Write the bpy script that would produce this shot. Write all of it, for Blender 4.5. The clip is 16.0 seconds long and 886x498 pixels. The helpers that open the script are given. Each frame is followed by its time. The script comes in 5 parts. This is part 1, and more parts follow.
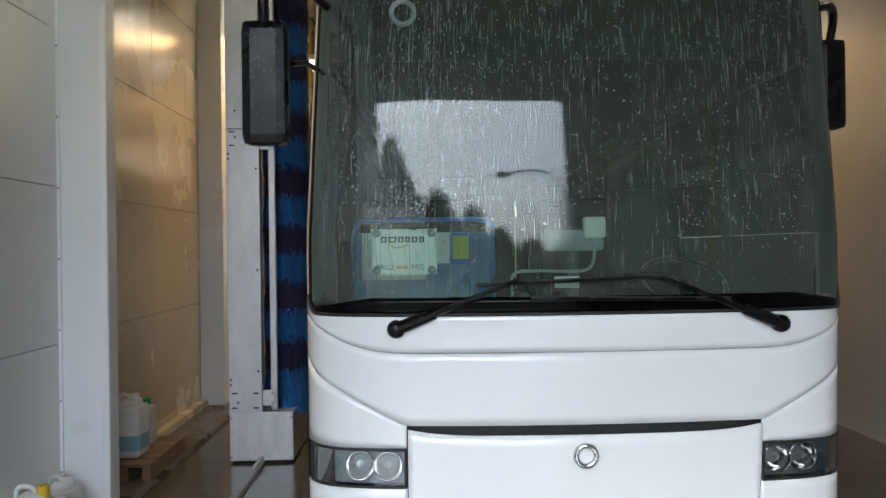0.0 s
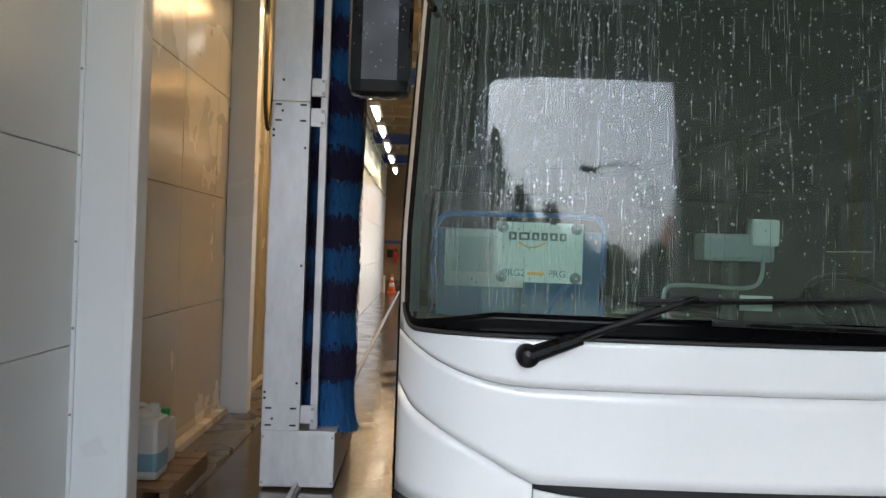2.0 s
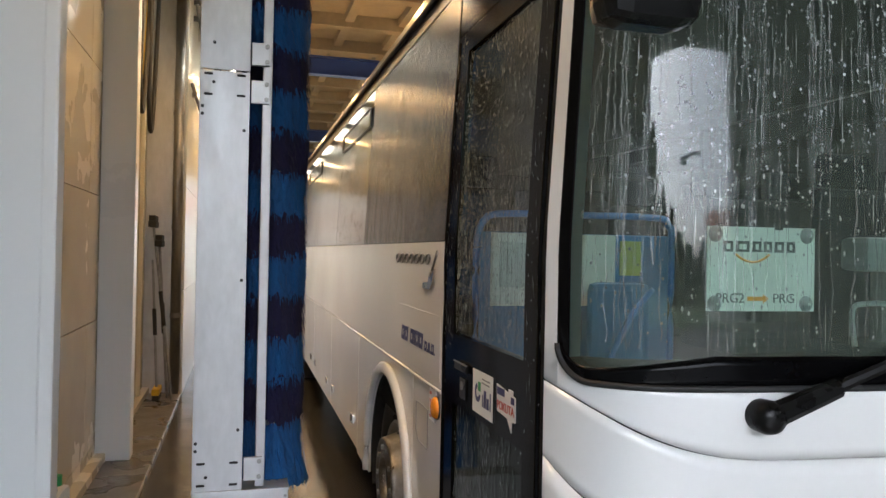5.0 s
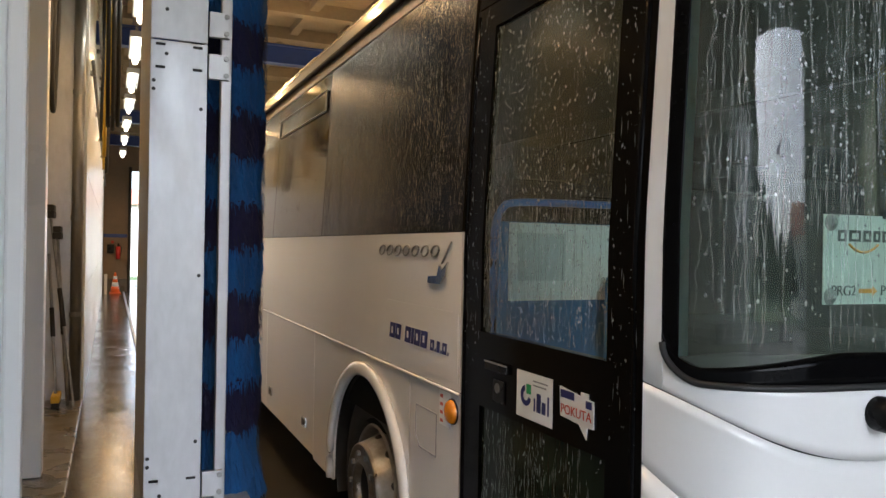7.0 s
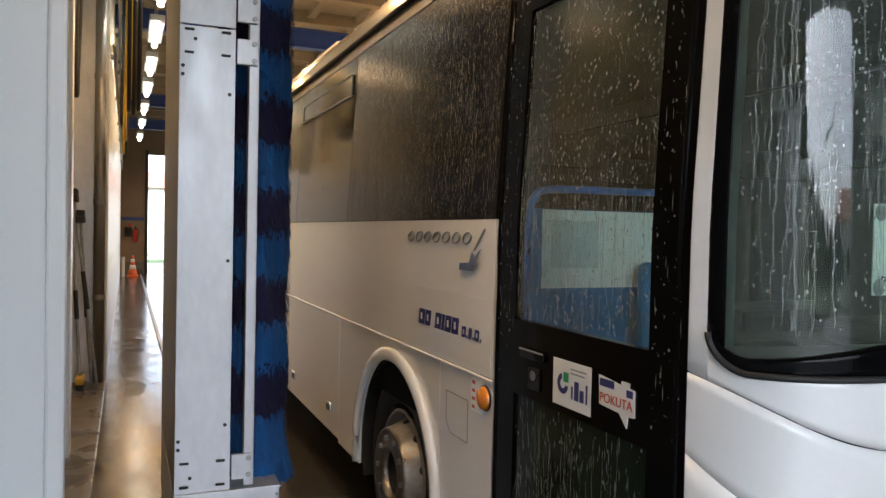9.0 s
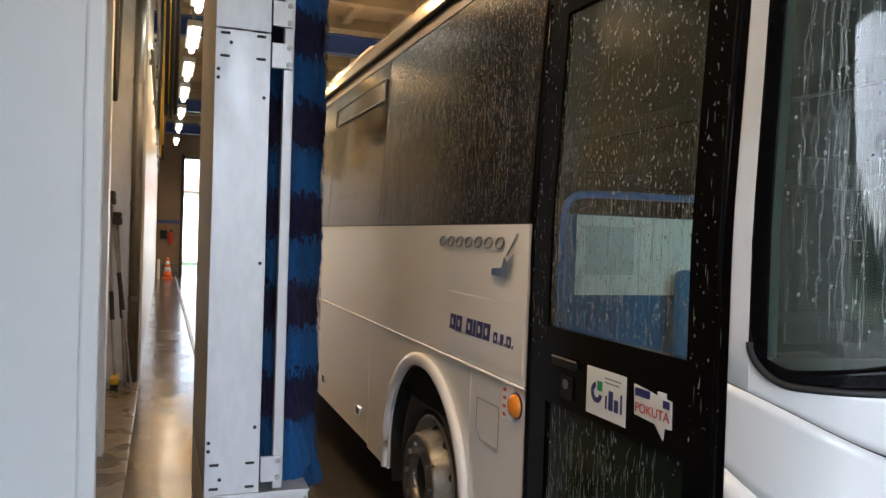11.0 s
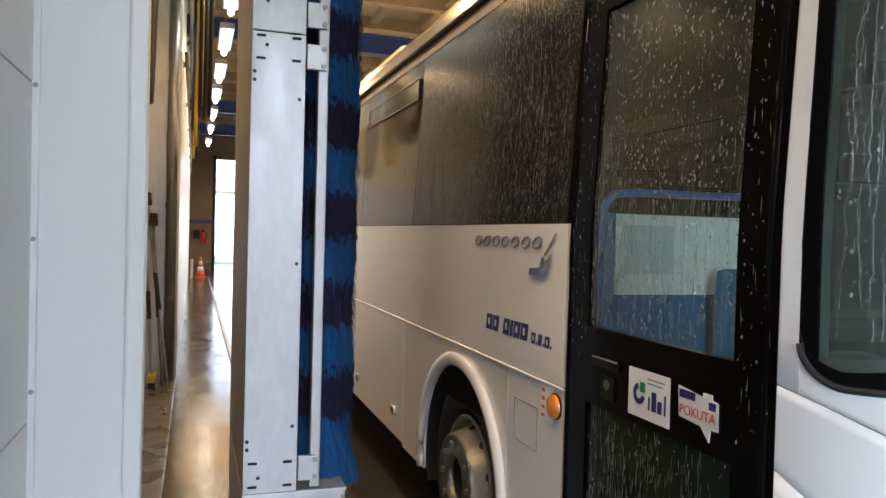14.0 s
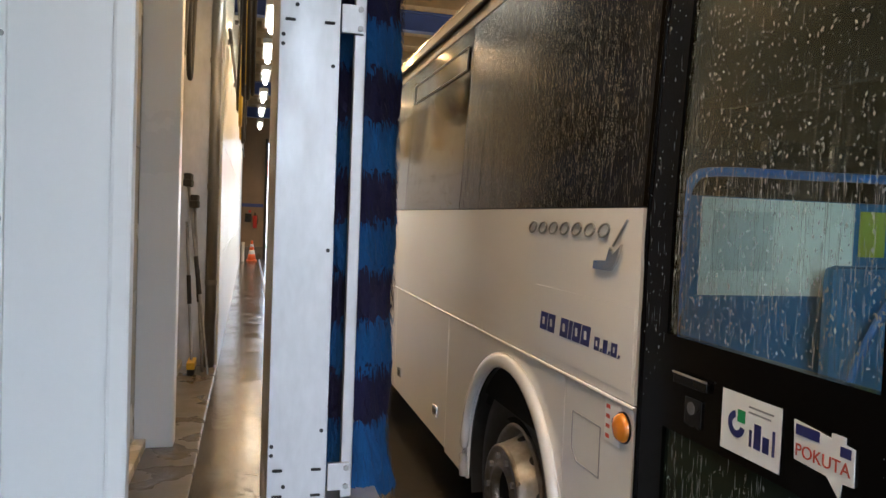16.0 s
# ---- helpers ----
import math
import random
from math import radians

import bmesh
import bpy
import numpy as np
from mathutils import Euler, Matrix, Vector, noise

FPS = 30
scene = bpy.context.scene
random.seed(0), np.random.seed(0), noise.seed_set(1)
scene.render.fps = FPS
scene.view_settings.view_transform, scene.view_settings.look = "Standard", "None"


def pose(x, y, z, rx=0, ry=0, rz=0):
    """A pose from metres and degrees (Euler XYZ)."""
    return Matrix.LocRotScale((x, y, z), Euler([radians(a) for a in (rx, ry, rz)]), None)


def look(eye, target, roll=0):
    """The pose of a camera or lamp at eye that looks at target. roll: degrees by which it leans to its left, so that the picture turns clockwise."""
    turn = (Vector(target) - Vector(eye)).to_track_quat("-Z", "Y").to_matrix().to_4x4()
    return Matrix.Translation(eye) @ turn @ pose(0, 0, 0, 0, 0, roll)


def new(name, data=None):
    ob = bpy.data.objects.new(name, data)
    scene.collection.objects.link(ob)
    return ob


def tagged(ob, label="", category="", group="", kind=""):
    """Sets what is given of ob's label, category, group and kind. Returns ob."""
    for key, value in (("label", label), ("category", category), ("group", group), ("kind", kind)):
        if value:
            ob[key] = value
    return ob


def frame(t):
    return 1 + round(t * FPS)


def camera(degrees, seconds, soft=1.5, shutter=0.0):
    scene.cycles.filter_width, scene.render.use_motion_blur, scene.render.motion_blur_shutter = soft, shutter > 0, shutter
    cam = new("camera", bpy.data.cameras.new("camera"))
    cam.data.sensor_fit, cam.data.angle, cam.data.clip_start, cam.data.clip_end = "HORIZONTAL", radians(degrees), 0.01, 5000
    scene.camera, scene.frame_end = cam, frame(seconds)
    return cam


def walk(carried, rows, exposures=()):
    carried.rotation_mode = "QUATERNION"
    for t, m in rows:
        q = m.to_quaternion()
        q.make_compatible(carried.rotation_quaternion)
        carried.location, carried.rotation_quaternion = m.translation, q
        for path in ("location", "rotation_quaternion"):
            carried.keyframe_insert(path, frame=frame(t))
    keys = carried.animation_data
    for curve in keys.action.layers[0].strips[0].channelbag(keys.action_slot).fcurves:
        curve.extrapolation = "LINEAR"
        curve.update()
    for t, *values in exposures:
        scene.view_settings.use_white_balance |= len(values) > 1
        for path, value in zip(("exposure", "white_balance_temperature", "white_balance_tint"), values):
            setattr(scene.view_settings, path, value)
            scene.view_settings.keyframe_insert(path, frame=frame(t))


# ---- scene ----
cam = camera(61.3, 16.0)
PATH = [
    (0, (0.531, -3.184, 1.676), (0.597, -1.185, 1.674), -0.7),
    (0.3, (0.516, -3.006, 1.662), (0.47, -1.006, 1.676), 0.4),
    (0.5, (0.52, -2.883, 1.69), (0.412, -0.885, 1.695), 0.5),
    (1, (0.409, -2.676, 1.65), (0.357, -0.676, 1.665), 1.9),
    (1.5, (0.188, -2.533, 1.714), (0.283, -0.535, 1.669), -0.9),
    (2, (0.069, -2.35, 1.659), (0.128, -0.351, 1.663), 2.0),
    (2.5, (-0.065, -2.156, 1.678), (0.079, -0.161, 1.671), 2.5),
    (3, (-0.293, -1.992, 1.676), (-0.044, -0.008, 1.646), -0.3),
    (3.5, (-0.439, -1.773, 1.675), (-0.097, 0.198, 1.68), 1.5),
    (4, (-0.521, -1.615, 1.687), (-0.168, 0.353, 1.689), 1.7),
    (6.5, (-1.075, -1.09, 1.679), (-0.263, 0.738, 1.698), 0.5),
    (7, (-1.126, -1.011, 1.672), (-0.314, 0.817, 1.671), 1.0),
    (7.5, (-1.16, -0.997, 1.672), (-0.342, 0.828, 1.664), 1.3),
    (8, (-1.173, -0.99, 1.668), (-0.344, 0.83, 1.654), 1.3),
    (8.5, (-1.184, -0.991, 1.676), (-0.382, 0.841, 1.643), 1.3),
    (9, (-1.192, -0.98, 1.682), (-0.411, 0.861, 1.637), 1.2),
    (11.5, (-1.185, -0.948, 1.676), (-0.5, 0.931, 1.644), 1.8),
    (12, (-1.185, -0.944, 1.682), (-0.517, 0.941, 1.638), 1.6),
    (12.5, (-1.19, -0.941, 1.683), (-0.536, 0.948, 1.632), 1.4),
    (13, (-1.182, -0.935, 1.684), (-0.544, 0.96, 1.637), 1.3),
    (13.5, (-1.205, -0.941, 1.685), (-0.574, 0.957, 1.641), 1.6),
    (14, (-1.216, -0.937, 1.682), (-0.583, 0.96, 1.644), 1.5),
    (14.5, (-1.213, -0.926, 1.685), (-0.594, 0.975, 1.623), 1.1),
    (15, (-1.179, -0.855, 1.687), (-0.613, 1.062, 1.633), 0.8),
    (15.5, (-1.087, -0.705, 1.682), (-0.619, 1.239, 1.64), 1.8),
    (16, (-1.072, -0.542, 1.677), (-0.57, 1.392, 1.598), 2.2),
]
walk(cam, [(t, look(eye, target, roll)) for t, eye, target, roll in PATH],
     [(0, 2.66, 5700, 6), (4, 2.88, 5900, 9), (7, 2.82, 5850, 9), (12.5, 3.08, 5600, 8), (16, 3.16, 5550, 8)])


# ---------- world, daylight, lamps ----------
world = bpy.data.worlds.new("overcast_sky")
scene.world = world
world.use_nodes = True
wn = world.node_tree
sky = wn.nodes.new("ShaderNodeTexSky")
sky.sky_type, sky.sun_disc = "NISHITA", False
sky.sun_elevation, sky.sun_rotation = radians(48), radians(200)
sky.air_density, sky.dust_density = 1.0, 4.0
grey, blend = wn.nodes.new("ShaderNodeRGBToBW"), wn.nodes.new("ShaderNodeMix")
blend.data_type = "RGBA"
blend.inputs["Factor"].default_value = 0.6
wn.links.new(sky.outputs["Color"], grey.inputs["Color"])
wn.links.new(sky.outputs["Color"], blend.inputs["A"])
wn.links.new(grey.outputs["Val"], blend.inputs["B"])
wn.links.new(blend.outputs["Result"], wn.nodes["Background"].inputs["Color"])
wn.nodes["Background"].inputs["Strength"].default_value = 0.15

sun = new("sun", bpy.data.lights.new("sun", "SUN"))
sun.data.energy, sun.data.angle, sun.data.color = 0.7, radians(25), (1.0, 0.96, 0.9)
sun.matrix_world = look((-8, -20, 20), (0, 0, 0))


def area(name, m, sx, sy, power, color):
    lamp = new(name, bpy.data.lights.new(name, "AREA"))
    lamp.data.shape, lamp.data.size, lamp.data.size_y = "RECTANGLE", sx, sy
    lamp.data.energy, lamp.data.color = power, color
    lamp.matrix_world = m
    return lamp


DOOR_Y = -4.7
WARM = (1.0, 0.54, 0.18)
LAMP_Y = [0.9, 5.4, 7.5, 9.6, 11.75, 13.9, 16.4, 18.9, 22.0]
for yl in (5.4, 9.6, 13.9, 18.2, 22.4):
    area("tube_light", look((-0.86, yl, 4.1), (-0.50, yl, 0)), 0.25, 4.2, 13, WARM)
    area("tube_light", look((3.6, yl, 4.0), (3.9, yl, 0)), 0.25, 4.2, 14, WARM)

near_tube = area("tube_light", look((-0.86, 0.9, 4.1), (0.5, 1.6, 1.4)), 0.2, 1.3, 2.0, (1.0, 0.60, 0.27))
near_tube.data.spread = 1.5


# ---------- materials ----------
def mat(name, color, rough=0.5, metal=0.0, vary=0.12, scale=6.0, bump=0.05, fine=60.0, coat=0.0, rvary=0.15, stretch=(1, 1, 1), dirt=None, spec=0.5):
    m = bpy.data.materials.new(name)
    m.use_nodes = True
    nt = m.node_tree
    N, L = nt.nodes, nt.links
    b = N["Principled BSDF"]
    b.inputs["Roughness"].default_value, b.inputs["Metallic"].default_value = rough, metal
    b.inputs["Coat Weight"].default_value, b.inputs["Coat Roughness"].default_value = coat, 0.06
    b.inputs["Specular IOR Level"].default_value = spec
    geo = N.new("ShaderNodeNewGeometry")
    mp = N.new("ShaderNodeMapping")
    mp.inputs["Scale"].default_value = stretch
    L.new(geo.outputs["Position"], mp.inputs["Vector"])
    big, small = N.new("ShaderNodeTexNoise"), N.new("ShaderNodeTexNoise")
    big.inputs["Scale"].default_value, big.inputs["Detail"].default_value = scale, 6
    small.inputs["Scale"].default_value, small.inputs["Detail"].default_value = fine, 4
    for n in (big, small):
        L.new(mp.outputs["Vector"], n.inputs["Vector"])
    ramp = N.new("ShaderNodeMapRange")
    ramp.inputs["From Min"].default_value, ramp.inputs["From Max"].default_value = 0.18, 0.82
    L.new(big.outputs["Fac"], ramp.inputs["Value"])
    mix = N.new("ShaderNodeMix")
    mix.data_type = "RGBA"
    low = dirt or tuple(c * (1 - 2 * vary) for c in color)
    mix.inputs["A"].default_value = (*low, 1)
    mix.inputs["B"].default_value = (*color, 1)
    L.new(ramp.outputs["Result"], mix.inputs["Factor"])
    mix2 = N.new("ShaderNodeMix")
    mix2.data_type, mix2.blend_type = "RGBA", "MULTIPLY"
    r2 = N.new("ShaderNodeMapRange")
    r2.inputs["To Min"].default_value, r2.inputs["To Max"].default_value = 1 - vary, 1 + vary * 0.5
    L.new(small.outputs["Fac"], r2.inputs["Value"])
    mix2.inputs["Factor"].default_value = 1.0
    L.new(mix.outputs["Result"], mix2.inputs["A"])
    L.new(r2.outputs["Result"], mix2.inputs["B"])
    L.new(mix2.outputs["Result"], b.inputs["Base Color"])
    rr = N.new("ShaderNodeMapRange")
    rr.inputs["From Min"].default_value, rr.inputs["From Max"].default_value = 0.2, 0.8
    rr.inputs["To Min"].default_value, rr.inputs["To Max"].default_value = max(0.02, rough - rvary * 0.5), min(1, rough + rvary)
    L.new(big.outputs["Fac"], rr.inputs["Value"])
    L.new(rr.outputs["Result"], b.inputs["Roughness"])
    if bump:
        bp = N.new("ShaderNodeBump")
        bp.inputs["Strength"].default_value, bp.inputs["Distance"].default_value = bump, 0.01
        L.new(small.outputs["Fac"], bp.inputs["Height"])
        L.new(bp.outputs["Normal"], b.inputs["Normal"])
    return m


def glass(name, tint, rough=0.0, wave=0.0, veil=0.0):
    m = bpy.data.materials.new(name)
    m.use_nodes = True
    nt = m.node_tree
    N, L = nt.nodes, nt.links
    N.remove(N["Principled BSDF"])
    tr, gl, fr, mx = (N.new("ShaderNode" + k) for k in ("BsdfTransparent", "BsdfGlossy", "Fresnel", "MixShader"))
    tr.inputs["Color"].default_value = (*tint, 1)
    gl.inputs["Roughness"].default_value = rough
    fr.inputs["IOR"].default_value = 1.66
    if wave:
        geo, tex, bp = (N.new("ShaderNode" + k) for k in ("NewGeometry", "TexNoise", "Bump"))
        mp = N.new("ShaderNodeMapping")
        mp.inputs["Scale"].default_value = (1, 1, 0.28)
        tex.inputs["Scale"].default_value, tex.inputs["Detail"].default_value = 150, 3
        bp.inputs["Strength"].default_value, bp.inputs["Distance"].default_value = wave, 0.002
        L.new(geo.outputs["Position"], mp.inputs["Vector"])
        L.new(mp.outputs["Vector"], tex.inputs["Vector"])
        L.new(tex.outputs["Fac"], bp.inputs["Height"])
        L.new(bp.outputs["Normal"], gl.inputs["Normal"])
    L.new(fr.outputs["Fac"], mx.inputs["Fac"])
    L.new(tr.outputs["BSDF"], mx.inputs[1])
    L.new(gl.outputs["BSDF"], mx.inputs[2])
    last = mx
    # pale green diffuse share paints the haze of reflections on the wet glass
    if veil:
        df, m2 = N.new("ShaderNodeBsdfDiffuse"), N.new("ShaderNodeMixShader")
        df.inputs["Color"].default_value = (0.56, 0.66, 0.50, 1)
        m2.inputs["Fac"].default_value = veil
        L.new(mx.outputs["Shader"], m2.inputs[1])
        L.new(df.outputs["BSDF"], m2.inputs[2])
        last = m2
    L.new(last.outputs["Shader"], N["Material Output"].inputs["Surface"])
    return m


def glow(name, color, strength):
    m = bpy.data.materials.new(name)
    m.use_nodes = True
    b = m.node_tree.nodes["Principled BSDF"]
    b.inputs["Emission Color"].default_value, b.inputs["Emission Strength"].default_value = (*color, 1), strength
    return m


M = dict(
    white=mat("white_paint", (0.80, 0.80, 0.79), 0.16, vary=0.02, scale=1.5, bump=0.01, coat=0.5, rvary=0.06),
    black=mat("black_gloss", (0.0035, 0.0035, 0.004), 0.12, vary=0.2, scale=3, bump=0.0, rvary=0.08, spec=0.09),
    sidewin=mat("dark_window_glass", (0.020, 0.015, 0.010), 0.07, vary=0.2, scale=2.5, bump=0.01, fine=12, rvary=0.06, stretch=(1, 1, 0.25), spec=0.26),
    wetwin=mat("wet_dark_window_glass", (0.012, 0.010, 0.007), 0.13, vary=0.3, scale=9, bump=0.12, fine=170, rvary=0.14, stretch=(1, 1, 0.45), spec=0.14),
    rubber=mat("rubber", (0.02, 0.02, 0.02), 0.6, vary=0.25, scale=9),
    plastic=mat("black_plastic", (0.009, 0.009, 0.009), 0.25, vary=0.2, scale=8, bump=0.06, fine=120, spec=0.2),
    chrome=mat("chrome", (0.75, 0.75, 0.75), 0.12, 1.0, vary=0.1),
    steel=mat("worn_steel", (0.45, 0.45, 0.44), 0.38, 0.9, vary=0.25, scale=14, bump=0.1),
    hubsteel=mat("hub_steel", (0.34, 0.32, 0.29), 0.3, 0.85, vary=0.3, scale=18, bump=0.1, dirt=(0.16, 0.12, 0.08)),
    rim=mat("rim_paint", (0.42, 0.41, 0.38), 0.4, 0.4, vary=0.25, scale=16, bump=0.08, dirt=(0.2, 0.16, 0.12)),
    galv=mat("galvanised_sheet", (0.64, 0.65, 0.67), 0.36, 0.55, vary=0.13, scale=9, bump=0.06, fine=32, stretch=(1, 1, 0.4)),
    galvdark=mat("galvanised_channel", (0.36, 0.36, 0.36), 0.34, 0.8, vary=0.2, scale=10, bump=0.05, stretch=(1, 1, 0.3)),
    wall=mat("pvc_wall_panel", (0.70, 0.72, 0.70), 0.3, vary=0.012, scale=0.8, bump=0.02, rvary=0.12),
    cream=mat("cream_wall_panel", (0.64, 0.59, 0.46), 0.22, vary=0.04, scale=1.4, bump=0.03, fine=8, rvary=0.12),
    trim=mat("white_trim", (0.75, 0.77, 0.77), 0.28, vary=0.018, scale=1.2, bump=0.01),
    greypanel=mat("grey_gate_panel", (0.42, 0.45, 0.46), 0.4, vary=0.06, scale=1.5, bump=0.03),
    greywall=mat("grey_wall", (0.36, 0.37, 0.37), 0.4, vary=0.12, scale=1.5, bump=0.05),
    brownwall=mat("stained_concrete_wall", (0.30, 0.23, 0.16), 0.7, vary=0.2, scale=1.2, bump=0.15, fine=20),
    floor=mat("wet_concrete", (0.088, 0.080, 0.070), 0.07, vary=0.14, scale=2.6, bump=0.20, fine=17, rvary=0.24, spec=0.6, dirt=(0.058, 0.052, 0.045)),
    kerb=mat("kerb_concrete", (0.14, 0.125, 0.105), 0.24, vary=0.2, scale=3, bump=0.2, fine=40, rvary=0.3),
    ceil=mat("raw_concrete_ceiling", (0.44, 0.36, 0.25), 0.85, vary=0.16, scale=1.8, bump=0.2, fine=18),
    bluesteel=mat("blue_painted_steel", (0.03, 0.07, 0.30), 0.4, vary=0.15, scale=5),
    bluerail=mat("blue_rail_paint", (0.02, 0.16, 0.55), 0.3, vary=0.1, scale=8),
    bluepanel=mat("blue_partition", (0.013, 0.145, 0.37), 0.5, vary=0.12, scale=6),
    # blue cloth taken almost to black, with the cabin's darkness in its colour
    seat=mat("shaded_blue_seat_cloth", (0.004, 0.007, 0.016), 0.95, vary=0.3, scale=30, bump=0.2, spec=0.05),
    dash=mat("grey_dashboard", (0.07, 0.075, 0.075), 0.6, vary=0.15, scale=12, bump=0.1, fine=150),
    greytrim=mat("pale_grey_interior", (0.32, 0.36, 0.38), 0.55, vary=0.1, scale=4),
    curtain=mat("teal_pillar_lining", (0.28, 0.52, 0.62), 0.7, vary=0.1, scale=6),
    # near black: shade of the unlit cabin put into the colour
    darkint=mat("cabin_shade_interior", (0.02, 0.022, 0.021), 0.9, vary=0.2, scale=4, spec=0.1),
    yellowgreen=mat("lime_pad", (0.45, 0.50, 0.06), 0.7, vary=0.12, scale=9),
    paper=mat("white_paper", (0.80, 0.82, 0.82), 0.75, vary=0.03, scale=4, bump=0.02),
    paper2=mat("pale_grey_paper", (0.60, 0.64, 0.66), 0.75, vary=0.05, scale=5, bump=0.02),
    navy=mat("navy_print", (0.02, 0.025, 0.16), 0.4, vary=0.08),
    green=mat("green_print", (0.02, 0.32, 0.10), 0.4, vary=0.08),
    orange=mat("orange_print", (0.85, 0.36, 0.03), 0.45, vary=0.08),
    redprint=mat("red_print", (0.55, 0.07, 0.04), 0.45, vary=0.08),
    ink=mat("dark_print", (0.04, 0.045, 0.05), 0.5, vary=0.1),
    greyprint=mat("grey_print", (0.30, 0.31, 0.33), 0.5, vary=0.1),
    amber=mat("amber_lens", (0.85, 0.27, 0.01), 0.15, vary=0.06, scale=40, coat=0.5),
    brush_l=mat("bright_blue_bristles", (0.012, 0.125, 0.41), 0.8, vary=0.3, scale=14, bump=0.4, fine=220, stretch=(1, 1, 0.12)),
    brush_d=mat("dark_navy_bristles", (0.013, 0.014, 0.075), 0.85, vary=0.3, scale=14, bump=0.4, fine=220, stretch=(1, 1, 0.12)),
    canister=mat("milky_plastic", (0.66, 0.68, 0.66), 0.35, vary=0.06, scale=6),
    liquid=mat("blue_liquid_plastic", (0.20, 0.38, 0.50), 0.3, vary=0.1, scale=6),
    wood=mat("wet_wood", (0.26, 0.16, 0.08), 0.6, vary=0.25, scale=5, bump=0.2, stretch=(1, 6, 6)),
    yellow=mat("yellow_hose", (0.65, 0.42, 0.02), 0.4, vary=0.12),
    cone=mat("orange_cone_plastic", (0.85, 0.17, 0.03), 0.45, vary=0.1),
    red=mat("red_paint", (0.55, 0.03, 0.02), 0.35, vary=0.1),
    brick=mat("red_roof", (0.48, 0.20, 0.14), 0.8, vary=0.2, scale=3),
    render=mat("white_render", (0.72, 0.70, 0.66), 0.85, vary=0.06, scale=2),
    grass=mat("grass", (0.07, 0.14, 0.03), 0.9, vary=0.35, scale=3, bump=0.5),
    asphalt=mat("asphalt", (0.06, 0.06, 0.062), 0.6, vary=0.2, scale=2, bump=0.3, fine=80),
    bark=mat("bark", (0.09, 0.06, 0.04), 0.9, vary=0.3, scale=12, bump=0.4),
    leaf=mat("leaf", (0.035, 0.07, 0.025), 0.7, vary=0.35, scale=2.5),
    # clear water in pale base colours: its glints are put into the colour
    drop=mat("pale_glint_drop", (0.55, 0.60, 0.60), 0.08, vary=0.04, scale=50, bump=0.0, rvary=0.02),
    bead=mat("warm_glint_water_beads", (0.55, 0.49, 0.38), 0.10, vary=0.05, scale=50, bump=0.0, rvary=0.02),
    run=mat("pale_glint_water_run", (0.50, 0.56, 0.54), 0.06, vary=0.04, scale=50, bump=0.0, rvary=0.02),
    screen=glass("windscreen_glass", (0.66, 0.80, 0.72), 0.0, 0.03, 0.070),
    doorglass=glass("door_glass", (0.80, 0.91, 0.87), 0.05, 0.10, 0.034),
    tintglass=glass("tinted_far_glass", (0.42, 0.50, 0.30), 0.05, 0.1, 0.0),
    lowglass=mat("lower_door_glass", (0.013, 0.022, 0.016), 0.06, vary=0.2, scale=6, bump=0.03, fine=40, rvary=0.06, stretch=(1, 1, 0.15), spec=0.14),
    lampglass=glass("headlamp_glass", (0.9, 0.9, 0.9), 0.0),
    lampglow=glow("tube_glow", (1.0, 0.86, 0.62), 3.0),
)


# alpha sets how strongly the painted glints cover the glass
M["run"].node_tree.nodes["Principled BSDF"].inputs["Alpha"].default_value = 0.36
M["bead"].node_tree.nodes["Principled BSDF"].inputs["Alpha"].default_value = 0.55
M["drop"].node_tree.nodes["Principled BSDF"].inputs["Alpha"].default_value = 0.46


# ---------- mesh helpers ----------
def mesh_of(bm, smooth=False):
    me = bpy.data.meshes.new("mesh")
    bmesh.ops.recalc_face_normals(bm, faces=bm.faces)
    bm.to_mesh(me)
    bm.free()
    if smooth:
        me.polygons.foreach_set("use_smooth", [True] * len(me.polygons))
    return me


def part(name, bm, material, parent=None, label="", smooth=False):
    me = bm if isinstance(bm, bpy.types.Mesh) else mesh_of(bm, smooth)
    if not me.materials:
        me.materials.append(M[material])
    ob = new(name, me)
    if parent:
        ob.parent = parent
        ob.matrix_parent_inverse = parent.matrix_basis.inverted()
    if label:
        ob["label"] = label
    return ob


def thing(name, at, label, category, group="", kind=""):
    ob = new(name)
    ob.empty_display_size = 0.1
    ob.matrix_basis = pose(*at)
    return tagged(ob, label, category, group, kind)


def box(x0, y0, z0, x1, y1, z1, bev=0.0, bm=None):
    b = bmesh.new()
    bmesh.ops.create_cube(b, size=1)
    bmesh.ops.transform(b, verts=b.verts, matrix=Matrix.Translation(((x0 + x1) / 2, (y0 + y1) / 2, (z0 + z1) / 2)) @ Matrix.Diagonal((abs(x1 - x0), abs(y1 - y0), abs(z1 - z0), 1)))
    if bev:
        bmesh.ops.bevel(b, geom=b.edges[:], offset=bev, segments=2, affect="EDGES", profile=0.6)
    return join(bm, b)


def join(bm, b):
    if bm is None:
        return b
    me = bpy.data.meshes.new("tmp")
    b.to_mesh(me)
    b.free()
    bm.from_mesh(me)
    bpy.data.meshes.remove(me)
    return bm


def cyl(p0, p1, r, seg=16, r1=None, bm=None):
    b = bmesh.new()
    p0, p1 = Vector(p0), Vector(p1)
    d = p1 - p0
    bmesh.ops.create_cone(b, cap_ends=True, segments=seg, radius1=r, radius2=r if r1 is None else r1, depth=d.length)
    bmesh.ops.transform(b, verts=b.verts, matrix=Matrix.Translation((p0 + p1) / 2) @ d.to_track_quat("Z", "Y").to_matrix().to_4x4())
    return join(bm, b)


